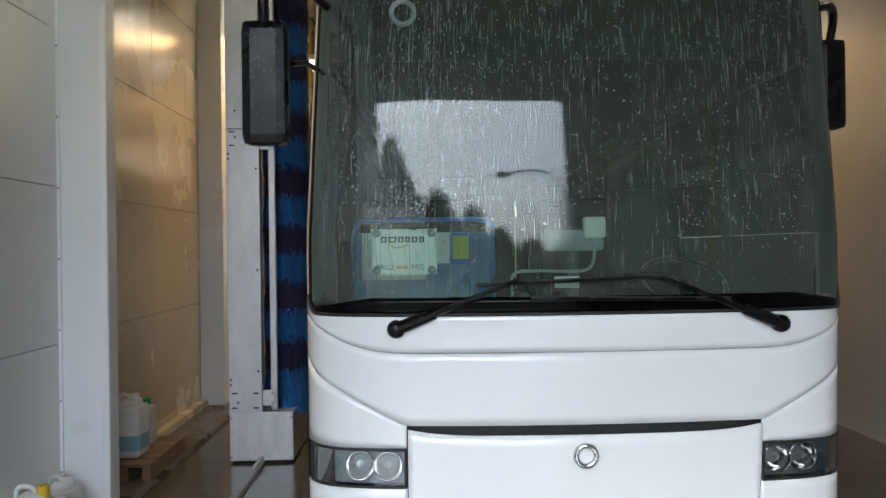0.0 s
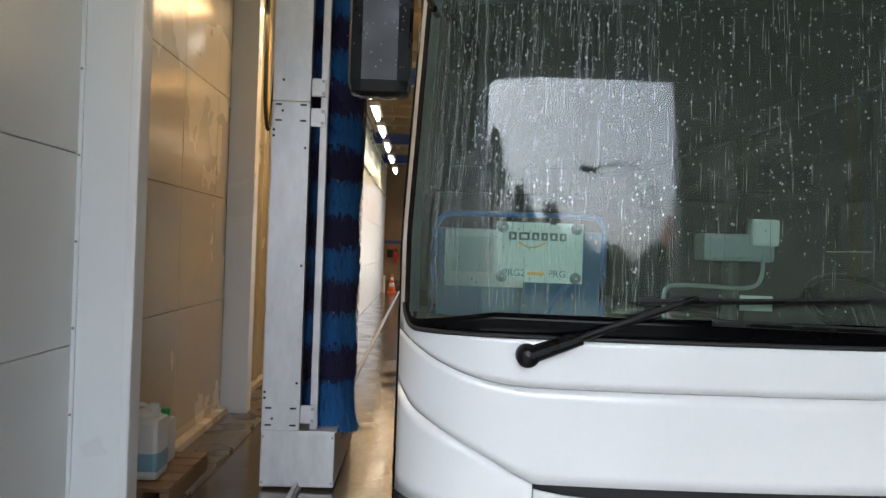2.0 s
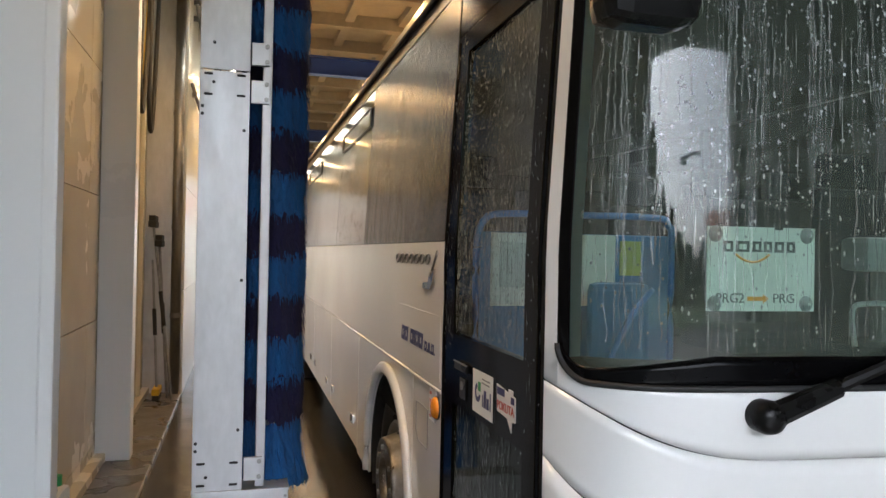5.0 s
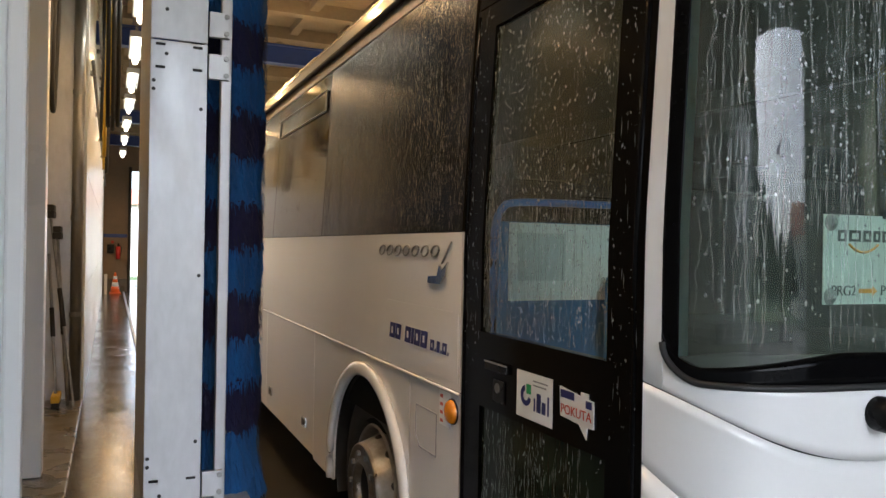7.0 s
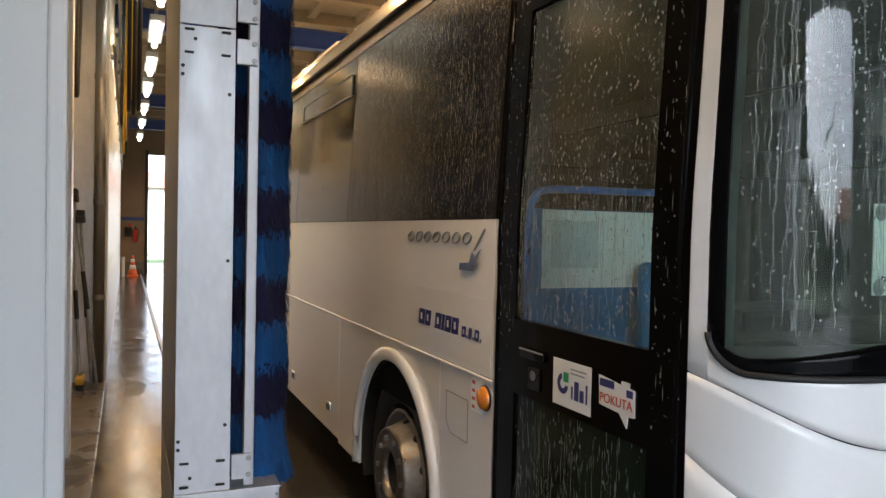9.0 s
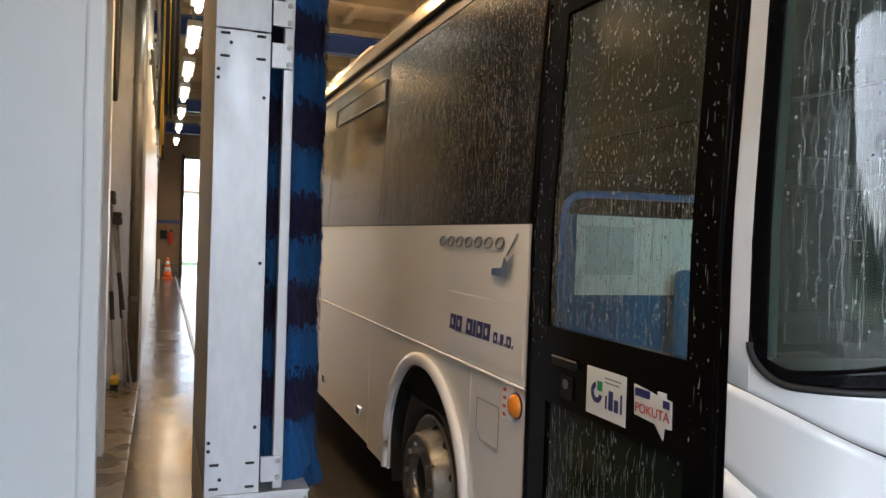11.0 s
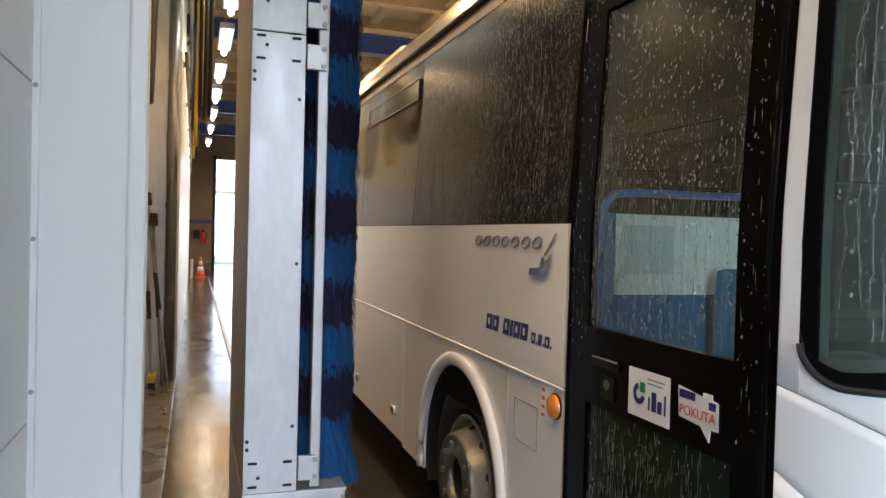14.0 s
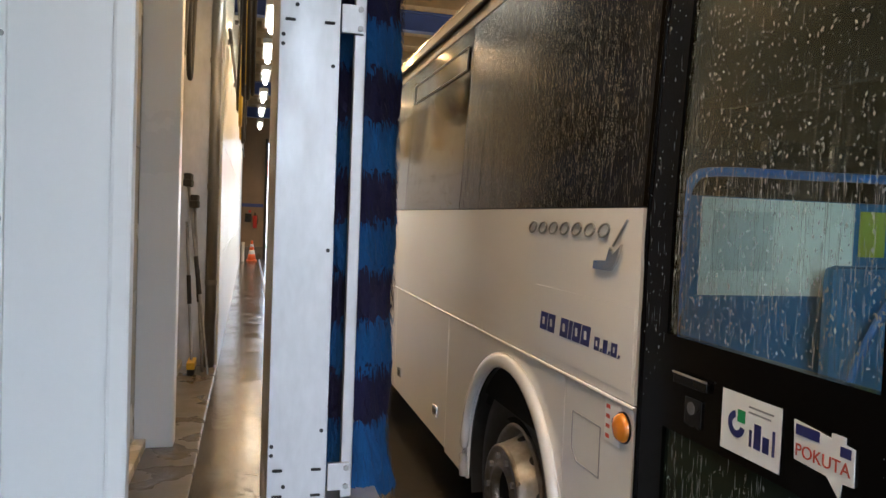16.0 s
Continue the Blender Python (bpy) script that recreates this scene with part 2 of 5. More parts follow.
def tube(pts, r, seg=10, bm=None):
    b = bmesh.new()
    pts = [Vector(p) for p in pts]
    rings = []
    for i, p in enumerate(pts):
        d = (pts[min(i + 1, len(pts) - 1)] - pts[max(i - 1, 0)]).normalized()
        q = d.to_track_quat("Z", "Y")
        rings.append([b.verts.new(p + q @ Vector((r * math.cos(a), r * math.sin(a), 0))) for a in [2 * math.pi * k / seg for k in range(seg)]])
    for a, c in zip(rings, rings[1:]):
        for k in range(seg):
            b.faces.new((a[k], a[(k + 1) % seg], c[(k + 1) % seg], c[k]))
    b.faces.new(rings[0][::-1])
    b.faces.new(rings[-1])
    return join(bm, b)


def bend(pts, n=8):
    """A smooth line through the points."""
    pts = [Vector(p) for p in pts]
    out = []
    for i in range(len(pts) - 1):
        p0, p1, p2, p3 = pts[max(i - 1, 0)], pts[i], pts[i + 1], pts[min(i + 2, len(pts) - 1)]
        for k in range(n):
            t = k / n
            out.append(0.5 * ((2 * p1) + (p2 - p0) * t + (2 * p0 - 5 * p1 + 4 * p2 - p3) * t * t + (3 * p1 - p0 - 3 * p2 + p3) * t ** 3))
    return out + [pts[-1]]


def lathe(profile, centre, seg=40, axis="X", bm=None):
    """profile: pairs of (along the axis, radius)."""
    b = bmesh.new()
    rings = []
    for a, r in profile:
        ring = []
        for k in range(seg):
            w = 2 * math.pi * k / seg
            v = (a, r * math.cos(w), r * math.sin(w)) if axis == "X" else (r * math.cos(w), r * math.sin(w), a) if axis == "Z" else (r * math.cos(w), a, r * math.sin(w))
            ring.append(b.verts.new(Vector(centre) + Vector(v)))
        rings.append(ring)
    for p, q in zip(rings, rings[1:]):
        for k in range(seg):
            b.faces.new((p[k], p[(k + 1) % seg], q[(k + 1) % seg], q[k]))
    return join(bm, b)


def letters(text, size, m, material, parent, name="lettering", label=""):
    cu = bpy.data.curves.new(name, "FONT")
    cu.body, cu.size, cu.align_x, cu.align_y, cu.extrude = text, size, "CENTER", "CENTER", 0.0006
    tmp = bpy.data.objects.new(name, cu)
    scene.collection.objects.link(tmp)
    me = bpy.data.meshes.new_from_object(tmp.evaluated_get(bpy.context.evaluated_depsgraph_get()))
    bpy.data.objects.remove(tmp)
    me.transform(m)
    me.materials.clear()
    return part(name, me, material, parent, label)


# ---------- the hall ----------
floor = tagged(new("floor"), "wet brown-grey concrete floor with puddles", "floor", kind="structure")
part("slab", box(-2.1, DOOR_Y, -0.2, 4.6, 27.2, 0.0), "floor", floor)
kerb_strip = tagged(part("kerb", box(-1.80, 1.6, 0.0, -1.375, 7.7, 0.035, 0.008), "kerb"), "low raised concrete strip along the wash hall wall", "kerb", kind="structure")
base = tagged(part("baseboard", box(-1.80, 1.62, 0.035, -1.72, 7.7, 0.10, 0.006), "cream"), "cream base strip along the panelled wall", "baseboard", kind="structure")

rail_thing = thing("floor_rail", (-0.72, 2, 0), "wet steel track set on the floor for the wash gantry", "rail", kind="structure")
part("rail_bar", box(-0.745, -2.0, 0.0, -0.695, 26.5, 0.03, 0.006), "steel", rail_thing)

# entrance side: panelled wall with its return at the jamb
wall_west = tagged(new("wall_west"), "white plastic-clad wall in large jointed panels", "wall", kind="structure")
part("core", box(-1.95, DOOR_Y, 0, -1.668, 1.43, 5.4), "greywall", wall_west)
zs = [0.0, 0.176, 1.126, 2.076, 3.026, 3.976, 4.926, 5.4]
ys = [DOOR_Y + 0.02, -3.4, -0.985, 1.425]
for i in range(len(ys) - 1):
    for z0, z1 in zip(zs, zs[1:]):
        part("panel", box(-1.668, ys[i] + 0.002, z0 + 0.003, -1.650, ys[i + 1] - 0.002, z1 - 0.003, 0.002), "wall", wall_west)
jamb = tagged(new("trim_jamb"), "smooth white sheet-metal door jamb with rivets", "door jamb", kind="structure")
part("face", box(-1.66, 1.43, 0.0, -1.372, 1.452, 5.4, 0.004), "trim", jamb)
part("inner_return", box(-1.392, 1.452, 0.0, -1.370, 1.60, 5.4, 0.004), "trim", jamb)
part("edge_bead", box(-1.402, 1.408, 0.0, -1.350, 1.462, 5.4, 0.010), "trim", jamb)
part("corner_bead", box(-1.664, 1.412, 0.0, -1.632, 1.432, 5.4, 0.006), "trim", jamb)
for k in range(9):
    part("rivet", cyl((-1.642, 1.412, 0.35 + 0.43 * k), (-1.642, 1.406, 0.35 + 0.43 * k), 0.007, 10), "steel", jamb)
part("backing", box(-1.95, 1.452, 0, -1.392, 1.60, 5.4), "greywall", jamb)

wall_bay = tagged(new("wall_bay"), "cream plastic-clad wall of the wash bay, warmly lit", "wall", kind="structure")
part("core", box(-2.0, 1.60, 0, -1.818, 7.7, 5.4), "greywall", wall_bay)
yb = [1.602, 2.55, 3.5, 4.45, 5.4, 6.35, 7.698]
for i in range(len(yb) - 1):
    for z0, z1 in zip(zs, zs[1:]):
        part("panel", box(-1.818, yb[i] + 0.002, z0 + 0.003, -1.800, yb[i + 1] - 0.002, z1 - 0.003, 0.002), "cream", wall_bay)
post = tagged(part("post", box(-1.798, 4.85, 0.036, -1.545, 5.02, 5.4, 0.006), "trim"), "white boxed-in wall post in the wash bay", "post", kind="structure")
for k in range(5):
    tagged(part("trim_rib", box(-1.798, 5.35 + 0.45 * k, 0.101, -1.755, 5.40 + 0.45 * k, 5.4, 0.006), "cream"), "narrow cream cover strip on the bay wall", "trim", kind="structure")

wall_far_west = tagged(new("wall_far_west"), "glossy wet light wall along the far half of the hall", "wall", kind="structure")
part("core", box(-2.0, 7.72, 0, -1.388, 27.0, 5.4), "greywall", wall_far_west)
part("end_plate", box(-1.798, 7.70, 0.0, -1.388, 7.718, 5.4, 0.004), "galv", wall_far_west)
yf = [7.72 + 1.2 * k for k in range(17)]
for a, b_ in zip(yf, yf[1:]):
    for z0, z1 in ((0.0, 1.2), (1.2, 2.4), (2.4, 3.6), (3.6, 5.4)):
        part("panel", box(-1.388, a + 0.003, z0 + 0.003, -1.37, b_ - 0.003, z1 - 0.003, 0.003), "wall", wall_far_west)
downpipe = thing("downpipe", (-1.43, 7.62, 0), "grey metal downpipe with couplings beside the bay wall", "pipe")
part("pipe", cyl((-1.45, 7.62, 0.0), (-1.45, 7.62, 5.3), 0.055, 18), "galvdark", downpipe, smooth=True)
for z in (0.9, 1.9, 3.2):
    part("coupling", cyl((-1.45, 7.62, z), (-1.45, 7.62, z + 0.05), 0.062, 18), "galvdark", downpipe)

tagged(part("wall_east", box(4.4, DOOR_Y, 0, 4.6, 27.2, 5.4), "greywall"), "dark grey wet wall of the wash hall", "wall", kind="structure")
wall_south = tagged(new("wall_south"), "grey wall around the open entrance gate", "wall", kind="structure")
for nm, q in (("pier", (-2.0, DOOR_Y - 0.25, 0, -1.60, DOOR_Y, 5.4)), ("pier", (2.05, DOOR_Y - 0.25, 0, 4.6, DOOR_Y, 5.4)), ("lintel", (-1.60, DOOR_Y - 0.25, 4.25, 2.05, DOOR_Y, 5.4))):
    part(nm, box(*q), "greywall", wall_south)
part("lining", box(2.07, DOOR_Y + 0.002, 0, 3.75, DOOR_Y + 0.02, 4.25, 0.003), "greypanel", wall_south)
# unseen pale bar, added for the bright diagonal streak mirrored in the windscreen
streak_bar = cyl((2.15, DOOR_Y + 0.06, 2.72), (3.55, DOOR_Y + 0.06, 3.52), 0.045, 10)
part("added_pale_bar", streak_bar, "trim", wall_south, "pale diagonal bar added beside the gate for a mirrored streak")
# unseen yellow strip, added to give a yellow streak in the windscreen
guard = thing("added_yellow_strip", (4.37, -4.2, 1.6), "yellow strip added on the wall by the gate for a streak in the glass", "guard strip")
part("strip", box(4.36, -4.35, 1.6, 4.398, -4.05, 3.9, 0.008), "yellow", guard)
wall_north = tagged(new("wall_north"), "stained brown concrete end wall around the open exit gate", "wall", kind="structure")
for nm, q in (("pier", (-2.0, 27.0, 0, -0.52, 27.25, 5.4)), ("pier", (4.05, 27.0, 0, 4.6, 27.25, 5.4)), ("lintel", (-0.52, 27.0, 4.17, 4.05, 27.25, 5.4))):
    part(nm, box(*q), "brownwall", wall_north)
part("plinth", box(-1.37, 26.93, 0.0, -0.56, 26.998, 0.45, 0.01), "kerb", wall_north)
part("blue_band", box(-1.37, 26.97, 1.86, -0.62, 26.998, 1.98), "bluesteel", wall_north)
part("gate_jamb", box(-0.60, 26.90, 0, -0.50, 26.999, 4.3, 0.01), "rubber", wall_north)

bm = box(-2.0, DOOR_Y - 0.25, 5.4, 4.6, 27.25, 5.6)
for k in range(22):
    box(-2.0, -4.2 + 1.45 * k, 5.2, 4.6, -4.0 + 1.45 * k, 5.4, 0.0, bm)
for k in range(8):
    box(-1.8 + 0.85 * k, DOOR_Y, 5.28, -1.66 + 0.85 * k, 27.0, 5.399, 0.0, bm)
tagged(part("ceiling", bm, "ceil"), "raw ribbed concrete ceiling in warm lamplight", "ceiling", kind="structure")
for yb_ in (10.9, 18.4, 23.0):
    g = thing("ceiling_beam", (1.3, yb_, 4.7), "blue painted steel beam across the hall", "beam", "blue beams", "structure")
    part("web", box(-1.37, yb_ - 0.01, 4.56, 4.4, yb_ + 0.01, 4.84), "bluesteel", g)
    for z in (4.55, 4.83):
        part("flange", box(-1.37, yb_ - 0.09, z, 4.4, yb_ + 0.09, z + 0.02, 0.004), "bluesteel", g)

# lamps in two rows
for xl in (-0.86, 3.62):
    for yl in LAMP_Y:
        lamp = thing("ceiling_lamp", (xl, yl, 4.3), "bright tube lamp hanging in a row under the ceiling", "lamp", "hall lamps")
        part("housing", box(xl - 0.09, yl - 0.62, 4.22, xl + 0.09, yl + 0.62, 4.30, 0.01), "galv", lamp)
        part("diffuser", cyl((xl, yl - 0.58, 4.18), (xl, yl + 0.58, 4.18), 0.038, 12), "lampglow", lamp)
        for dy in (-0.4, 0.4):
            part("hanger", cyl((xl, yl + dy, 4.30), (xl, yl + dy, 5.40), 0.008, 6), "steel", lamp)


# ---------- the bus ----------
CX = 1.275


def inset(z):
    return 0.0 if z < 1.73 else 0.055 * (z - 1.73)


def front(u, z, off=0.0):
    c = 0.058 + 0.01 * (z - 1.5) + 0.047 * (z - 1.5) ** 2 + max(0.0, z - 2.9) ** 2 * 3 if z > 1.5 else float(np.interp(z, (0.28, 0.60, 0.90, 1.30, 1.50), (0.17, 0.14, 0.105, 0.055, 0.058)))
    a = abs(u)
    e = max(0.385, c + 0.10)
    y = c + (e - c) * (0.34 * a ** 2 + 0.35 * a ** 12 + 0.31 * a ** 24)
    return Vector((CX + u * (CX - inset(z)), y - off, z))


def lin(a, b, n):
    return [a + (b - a) * k / n for k in range(n + 1)]


def edge_fold(bm, depth):
    edges = [e for e in bm.edges if e.is_boundary]
    r = bmesh.ops.extrude_edge_only(bm, edges=edges)
    bmesh.ops.translate(bm, verts=[v for v in r["geom"] if isinstance(v, bmesh.types.BMVert)], vec=depth)
    return bm


def patch(us, zl, zh, nz=10, off=0.0, fold=0.02, bm=None):
    b = bmesh.new()
    cols = []
    for u in us:
        lo, hi = zl(u), zh(u)
        cols.append([b.verts.new(front(u, lo + (hi - lo) * k / nz, off)) for k in range(nz + 1)])
    for p, q in zip(cols, cols[1:]):
        for k in range(nz):
            b.faces.new((p[k], q[k], q[k + 1], p[k + 1]))
    if fold:
        edge_fold(b, Vector((0, fold, 0)))
    return join(bm, b)


def side(ys_, zl, zh, nz=6, off=0.0, fold=0.015, mirror=False, bm=None):
    b = bmesh.new()
    cols = []
    for y in ys_:
        lo, hi = zl(y), zh(y)
        col = []
        for k in range(nz + 1):
            z = lo + (hi - lo) * k / nz
            x = inset(z) - off
            col.append(b.verts.new((2 * CX - x if mirror else x, y, z)))
        cols.append(col)
    for p, q in zip(cols, cols[1:]):
        for k in range(nz):
            b.faces.new((p[k], q[k], q[k + 1], p[k + 1]))
    if fold:
        edge_fold(b, Vector((-fold if mirror else fold, 0, 0)))
    return join(bm, b)


def wrap(a, n):
    """Samples from -a to a, closer together towards the corners."""
    return [a * math.sin(0.5 * math.pi * (2 * k / n - 1)) for k in range(n + 1)]


def const(v):
    return lambda *_: v


bus = thing("bus", (CX, 0.3, 0), "white single-deck coach, wet and being washed, with dark side windows", "bus")
END = 12.15


def z_screen(u):
    return 1.385 + 0.085 * (1 - math.sqrt(max(0.0, 1 - max(0.0, min(1.0, (abs(u) - 0.952) / 0.0345)) ** 2)))


def band(u):
    return 0.075 - 0.040 * max(0.0, min(1.0, (abs(u) - 0.75) / 0.2))


def z_crease(u):
    return 1.214 + 0.162 * max(0.0, (abs(u) - 0.60) / 0.40) ** 2.5


def z_lower(u):
    a = abs(u)
    return 0.885 if a < 0.63 else 0.885 + 0.255 * ((a - 0.63) / 0.37) ** 1.05 + 0.05 * max(0.0, (a - 0.94) / 0.06) ** 2


G = 0.002
part("front_apron", patch(wrap(0.9995, 110), lambda u: z_crease(u) + G, lambda u: min(z_screen(u), 1.60), 6), "white", bus, smooth=True)
part("front_flap", patch(wrap(0.9995, 110), lambda u: z_lower(u) + G, lambda u: z_crease(u) - G, 8), "white", bus, smooth=True)
part("bumper_centre", patch(lin(-0.628, 0.628, 60), const(0.30), lambda u: 0.838 + 0.030 * (abs(u) / 0.63) ** 6, 10, off=0.006), "white", bus, smooth=True)
part("grille_slot", patch(lin(-0.64, 0.64, 40), const(0.83), const(0.89), 2, off=-0.035), "rubber", bus, "dark slot between flap and bumper")
for s in (-1, 1):
    us = lin(0.632 * s, 0.999 * s, 26)
    part("corner_panel", patch(us, const(0.785), lambda u: z_lower(u) - G, 6), "white", bus, smooth=True)
    part("corner_bumper", patch(us, const(0.30), const(0.600), 6), "white", bus, smooth=True)
    hl = part("headlight", patch(lin(0.635 * s, 0.985 * s, 20), const(0.604), const(0.780), 4, off=-0.06, fold=0.0), "greytrim", bus, "twin round headlamps in a dark housing", smooth=True)
    for uc, nm in ((0.70, "reflector"), (0.80, "reflector")):
        c = front(uc * s, 0.695, -0.035)
        part(nm, lathe([(0.035, 0.012), (0.030, 0.03), (0.012, 0.052), (-0.012, 0.062), (-0.014, 0.066), (0.0, 0.070)], c, 28, "Y"), "chrome", hl, smooth=True)
        part("bulb", lathe([(-0.004, 0.0005), (0.0, 0.014), (0.02, 0.018), (0.034, 0.014)], c, 16, "Y"), "canister", hl, smooth=True)
    c = front(0.90 * s, 0.695, -0.02)
    part("side_lamp", lathe([(0.0, 0.001), (0.002, 0.022), (0.012, 0.03), (0.02, 0.032)], c, 18, "Y"), "greytrim", hl, smooth=True)
    part("lens", patch(lin(0.635 * s, 0.985 * s, 20), const(0.606), const(0.778), 4, off=-0.004, fold=0.0), "lampglass", hl, smooth=True)
    fr = bmesh.new()
    for z in (0.604, 0.776):
        tube([front(u, z, 0.001) for u in lin(0.635 * s, 0.985 * s, 16)], 0.006, 8, fr)
    for u in (0.637, 0.982):
        tube([front(u * s, z, 0.001) for z in lin(0.604, 0.776, 4)], 0.006, 8, fr)
    part("bezel", fr, "rubber", hl)
    # white corner post beside the windscreen
    part("corner_post", patch(lin(0.985 * s, 0.9982 * s, 10), lambda u: z_crease(u) + G, const(2.96), 16, off=0.0015, fold=0.006), "white", bus, smooth=True)

# windscreen
border = patch(wrap(0.9865, 110), lambda u: z_screen(u) + 0.002, lambda u: z_screen(u) + band(u), 3, off=0.004, fold=0.012)
for s in (-1, 1):
    patch(lin(0.974 * s, 0.9865 * s, 7), lambda u: z_screen(u) + band(u), const(2.93), 16, off=0.004, fold=0.012, bm=border)
patch(wrap(0.9865, 80), const(2.86), const(2.95), 2, off=0.004, fold=0.012, bm=border)
part("windscreen_border", border, "black", bus, smooth=True)
seal = tube([front(u, z_screen(u), 0.004) for u in wrap(0.9865, 100)], 0.008, 8)
part("windscreen_seal", seal, "rubber", bus, smooth=True)
ws = part("windscreen", patch(wrap(0.977, 120), lambda u: z_screen(u) + band(u) - 0.004, const(2.87), 30, off=0.0, fold=0.0), "screen", bus, "large curved wet windscreen", smooth=True)
ws.visible_shadow = False
part("front_dome", patch(lin(-0.999, 0.999, 60), const(2.955), const(3.10), 4), "white", bus, smooth=True)

# emblem
em = lathe([(-0.012, 0.036), (-0.020, 0.045), (-0.012, 0.056), (0.004, 0.058), (0.004, 0.034), (-0.012, 0.036)], front(-0.008, 0.748, 0.012), 28, "Y")
part("emblem", em, "chrome", bus, "round chrome emblem", smooth=True)

# wipers
for s, xa, xb in ((-1, 0.43, 0.96), (1, 2.135, 1.60)):
    w = part("wiper", bmesh.new(), "plastic", bus)
    ua, ub = (xa - CX) / CX, (xb - CX) / CX
    pv, hd = front(ua, 1.325, 0.03), front(ub, 1.535, 0.05)
    part("pivot", lathe([(0.05, 0.038), (0.0, 0.040), (-0.02, 0.034), (-0.028, 0.018), (-0.03, 0.001)], pv, 20, "Y"), "plastic", w, smooth=True)
    kn = pv.lerp(hd, 0.32)
    arm = cyl(pv, kn, 0.030, 10, 0.024)
    cyl(kn, hd, 0.015, 8, 0.010, arm)
    part("arm", arm, "plastic", w)
    L0, L1 = (0.78, 1.62) if s < 0 else (1.02, 1.90)
    zb = (1.515, 1.545) if s < 0 else (1.455, 1.44)
    blade = tube([front((x - CX) / CX, zb[0] + (zb[1] - zb[0]) * t, 0.022) for t, x in zip(lin(0, 1, 14), lin(L0, L1, 14))], 0.011, 6)
    part("blade", blade, "rubber", w)
    spine = tube([front((x - CX) / CX, zb[0] + (zb[1] - zb[0]) * t, 0.022 + 0.03 * math.sin(math.pi * t)) for t, x in zip(lin(0.1, 0.9, 10), lin(L0 + 0.1, L1 - 0.1, 10))], 0.006, 6)
    part("blade_frame", spine, "plastic", w)


# mirrors
def mirror_arm(s):
    if s > 0:
        m = part("wing_mirror", bmesh.new(), "plastic", bus, "black wing mirror folded back beside the pillar")
        part("mirror_head", box(2.58, 0.54, 2.26, 2.72, 0.66, 2.72, 0.035), "plastic", m)
        part("mirror_glass", box(2.60, 0.661, 2.30, 2.70, 0.666, 2.68, 0.002), "chrome", m)
        part("mirror_arm", tube(bend([(2.44, 0.36, 2.80), (2.56, 0.42, 2.84), (2.65, 0.55, 2.80), (2.65, 0.60, 2.68)]), 0.022, 8), "plastic", m, smooth=True)
        return
    m = part("wing_mirror", bmesh.new(), "plastic", bus, "large black wing mirror hanging from an arm")
    part("mirror_head", box(-0.155, -0.26, 2.09, 0.025, -0.14, 2.58, 0.04), "plastic", m, smooth=False)
    part("mirror_glass", box(-0.135, -0.139, 2.14, 0.005, -0.134, 2.54, 0.002), "chrome", m)
    part("mirror_arm", tube(bend([(-0.07, -0.19, 2.55), (-0.06, -0.20, 2.72), (0.02, -0.08, 2.80), (0.12, 0.30, 2.80)]), 0.022, 8), "plastic", m, smooth=True)
    part("mirror_strut", tube([(-0.02, -0.17, 2.42), (0.06, 0.05, 2.48), (0.10, 0.34, 2.50)], 0.012, 8), "plastic", m)


mirror_arm(-1)
mirror_arm(1)

# near side
AY, AZ, AR = 2.405, 0.515, 0.553
BELT, WAIST, TOPW = 1.160, 1.731, 2.705


def arch(r, ay, base):
    return lambda y: base if abs(y - ay) >= r else max(base, AZ + math.sqrt(max(0, r * r - (y - ay) ** 2)))


def dense(a, b, ay, r):
    out = {round(v, 4) for v in lin(a, b, 10)}
    out |= {round(ay - r * math.cos(math.pi * k / 40), 4) for k in range(41) if a < ay - r * math.cos(math.pi * k / 40) < b}
    return sorted(out)


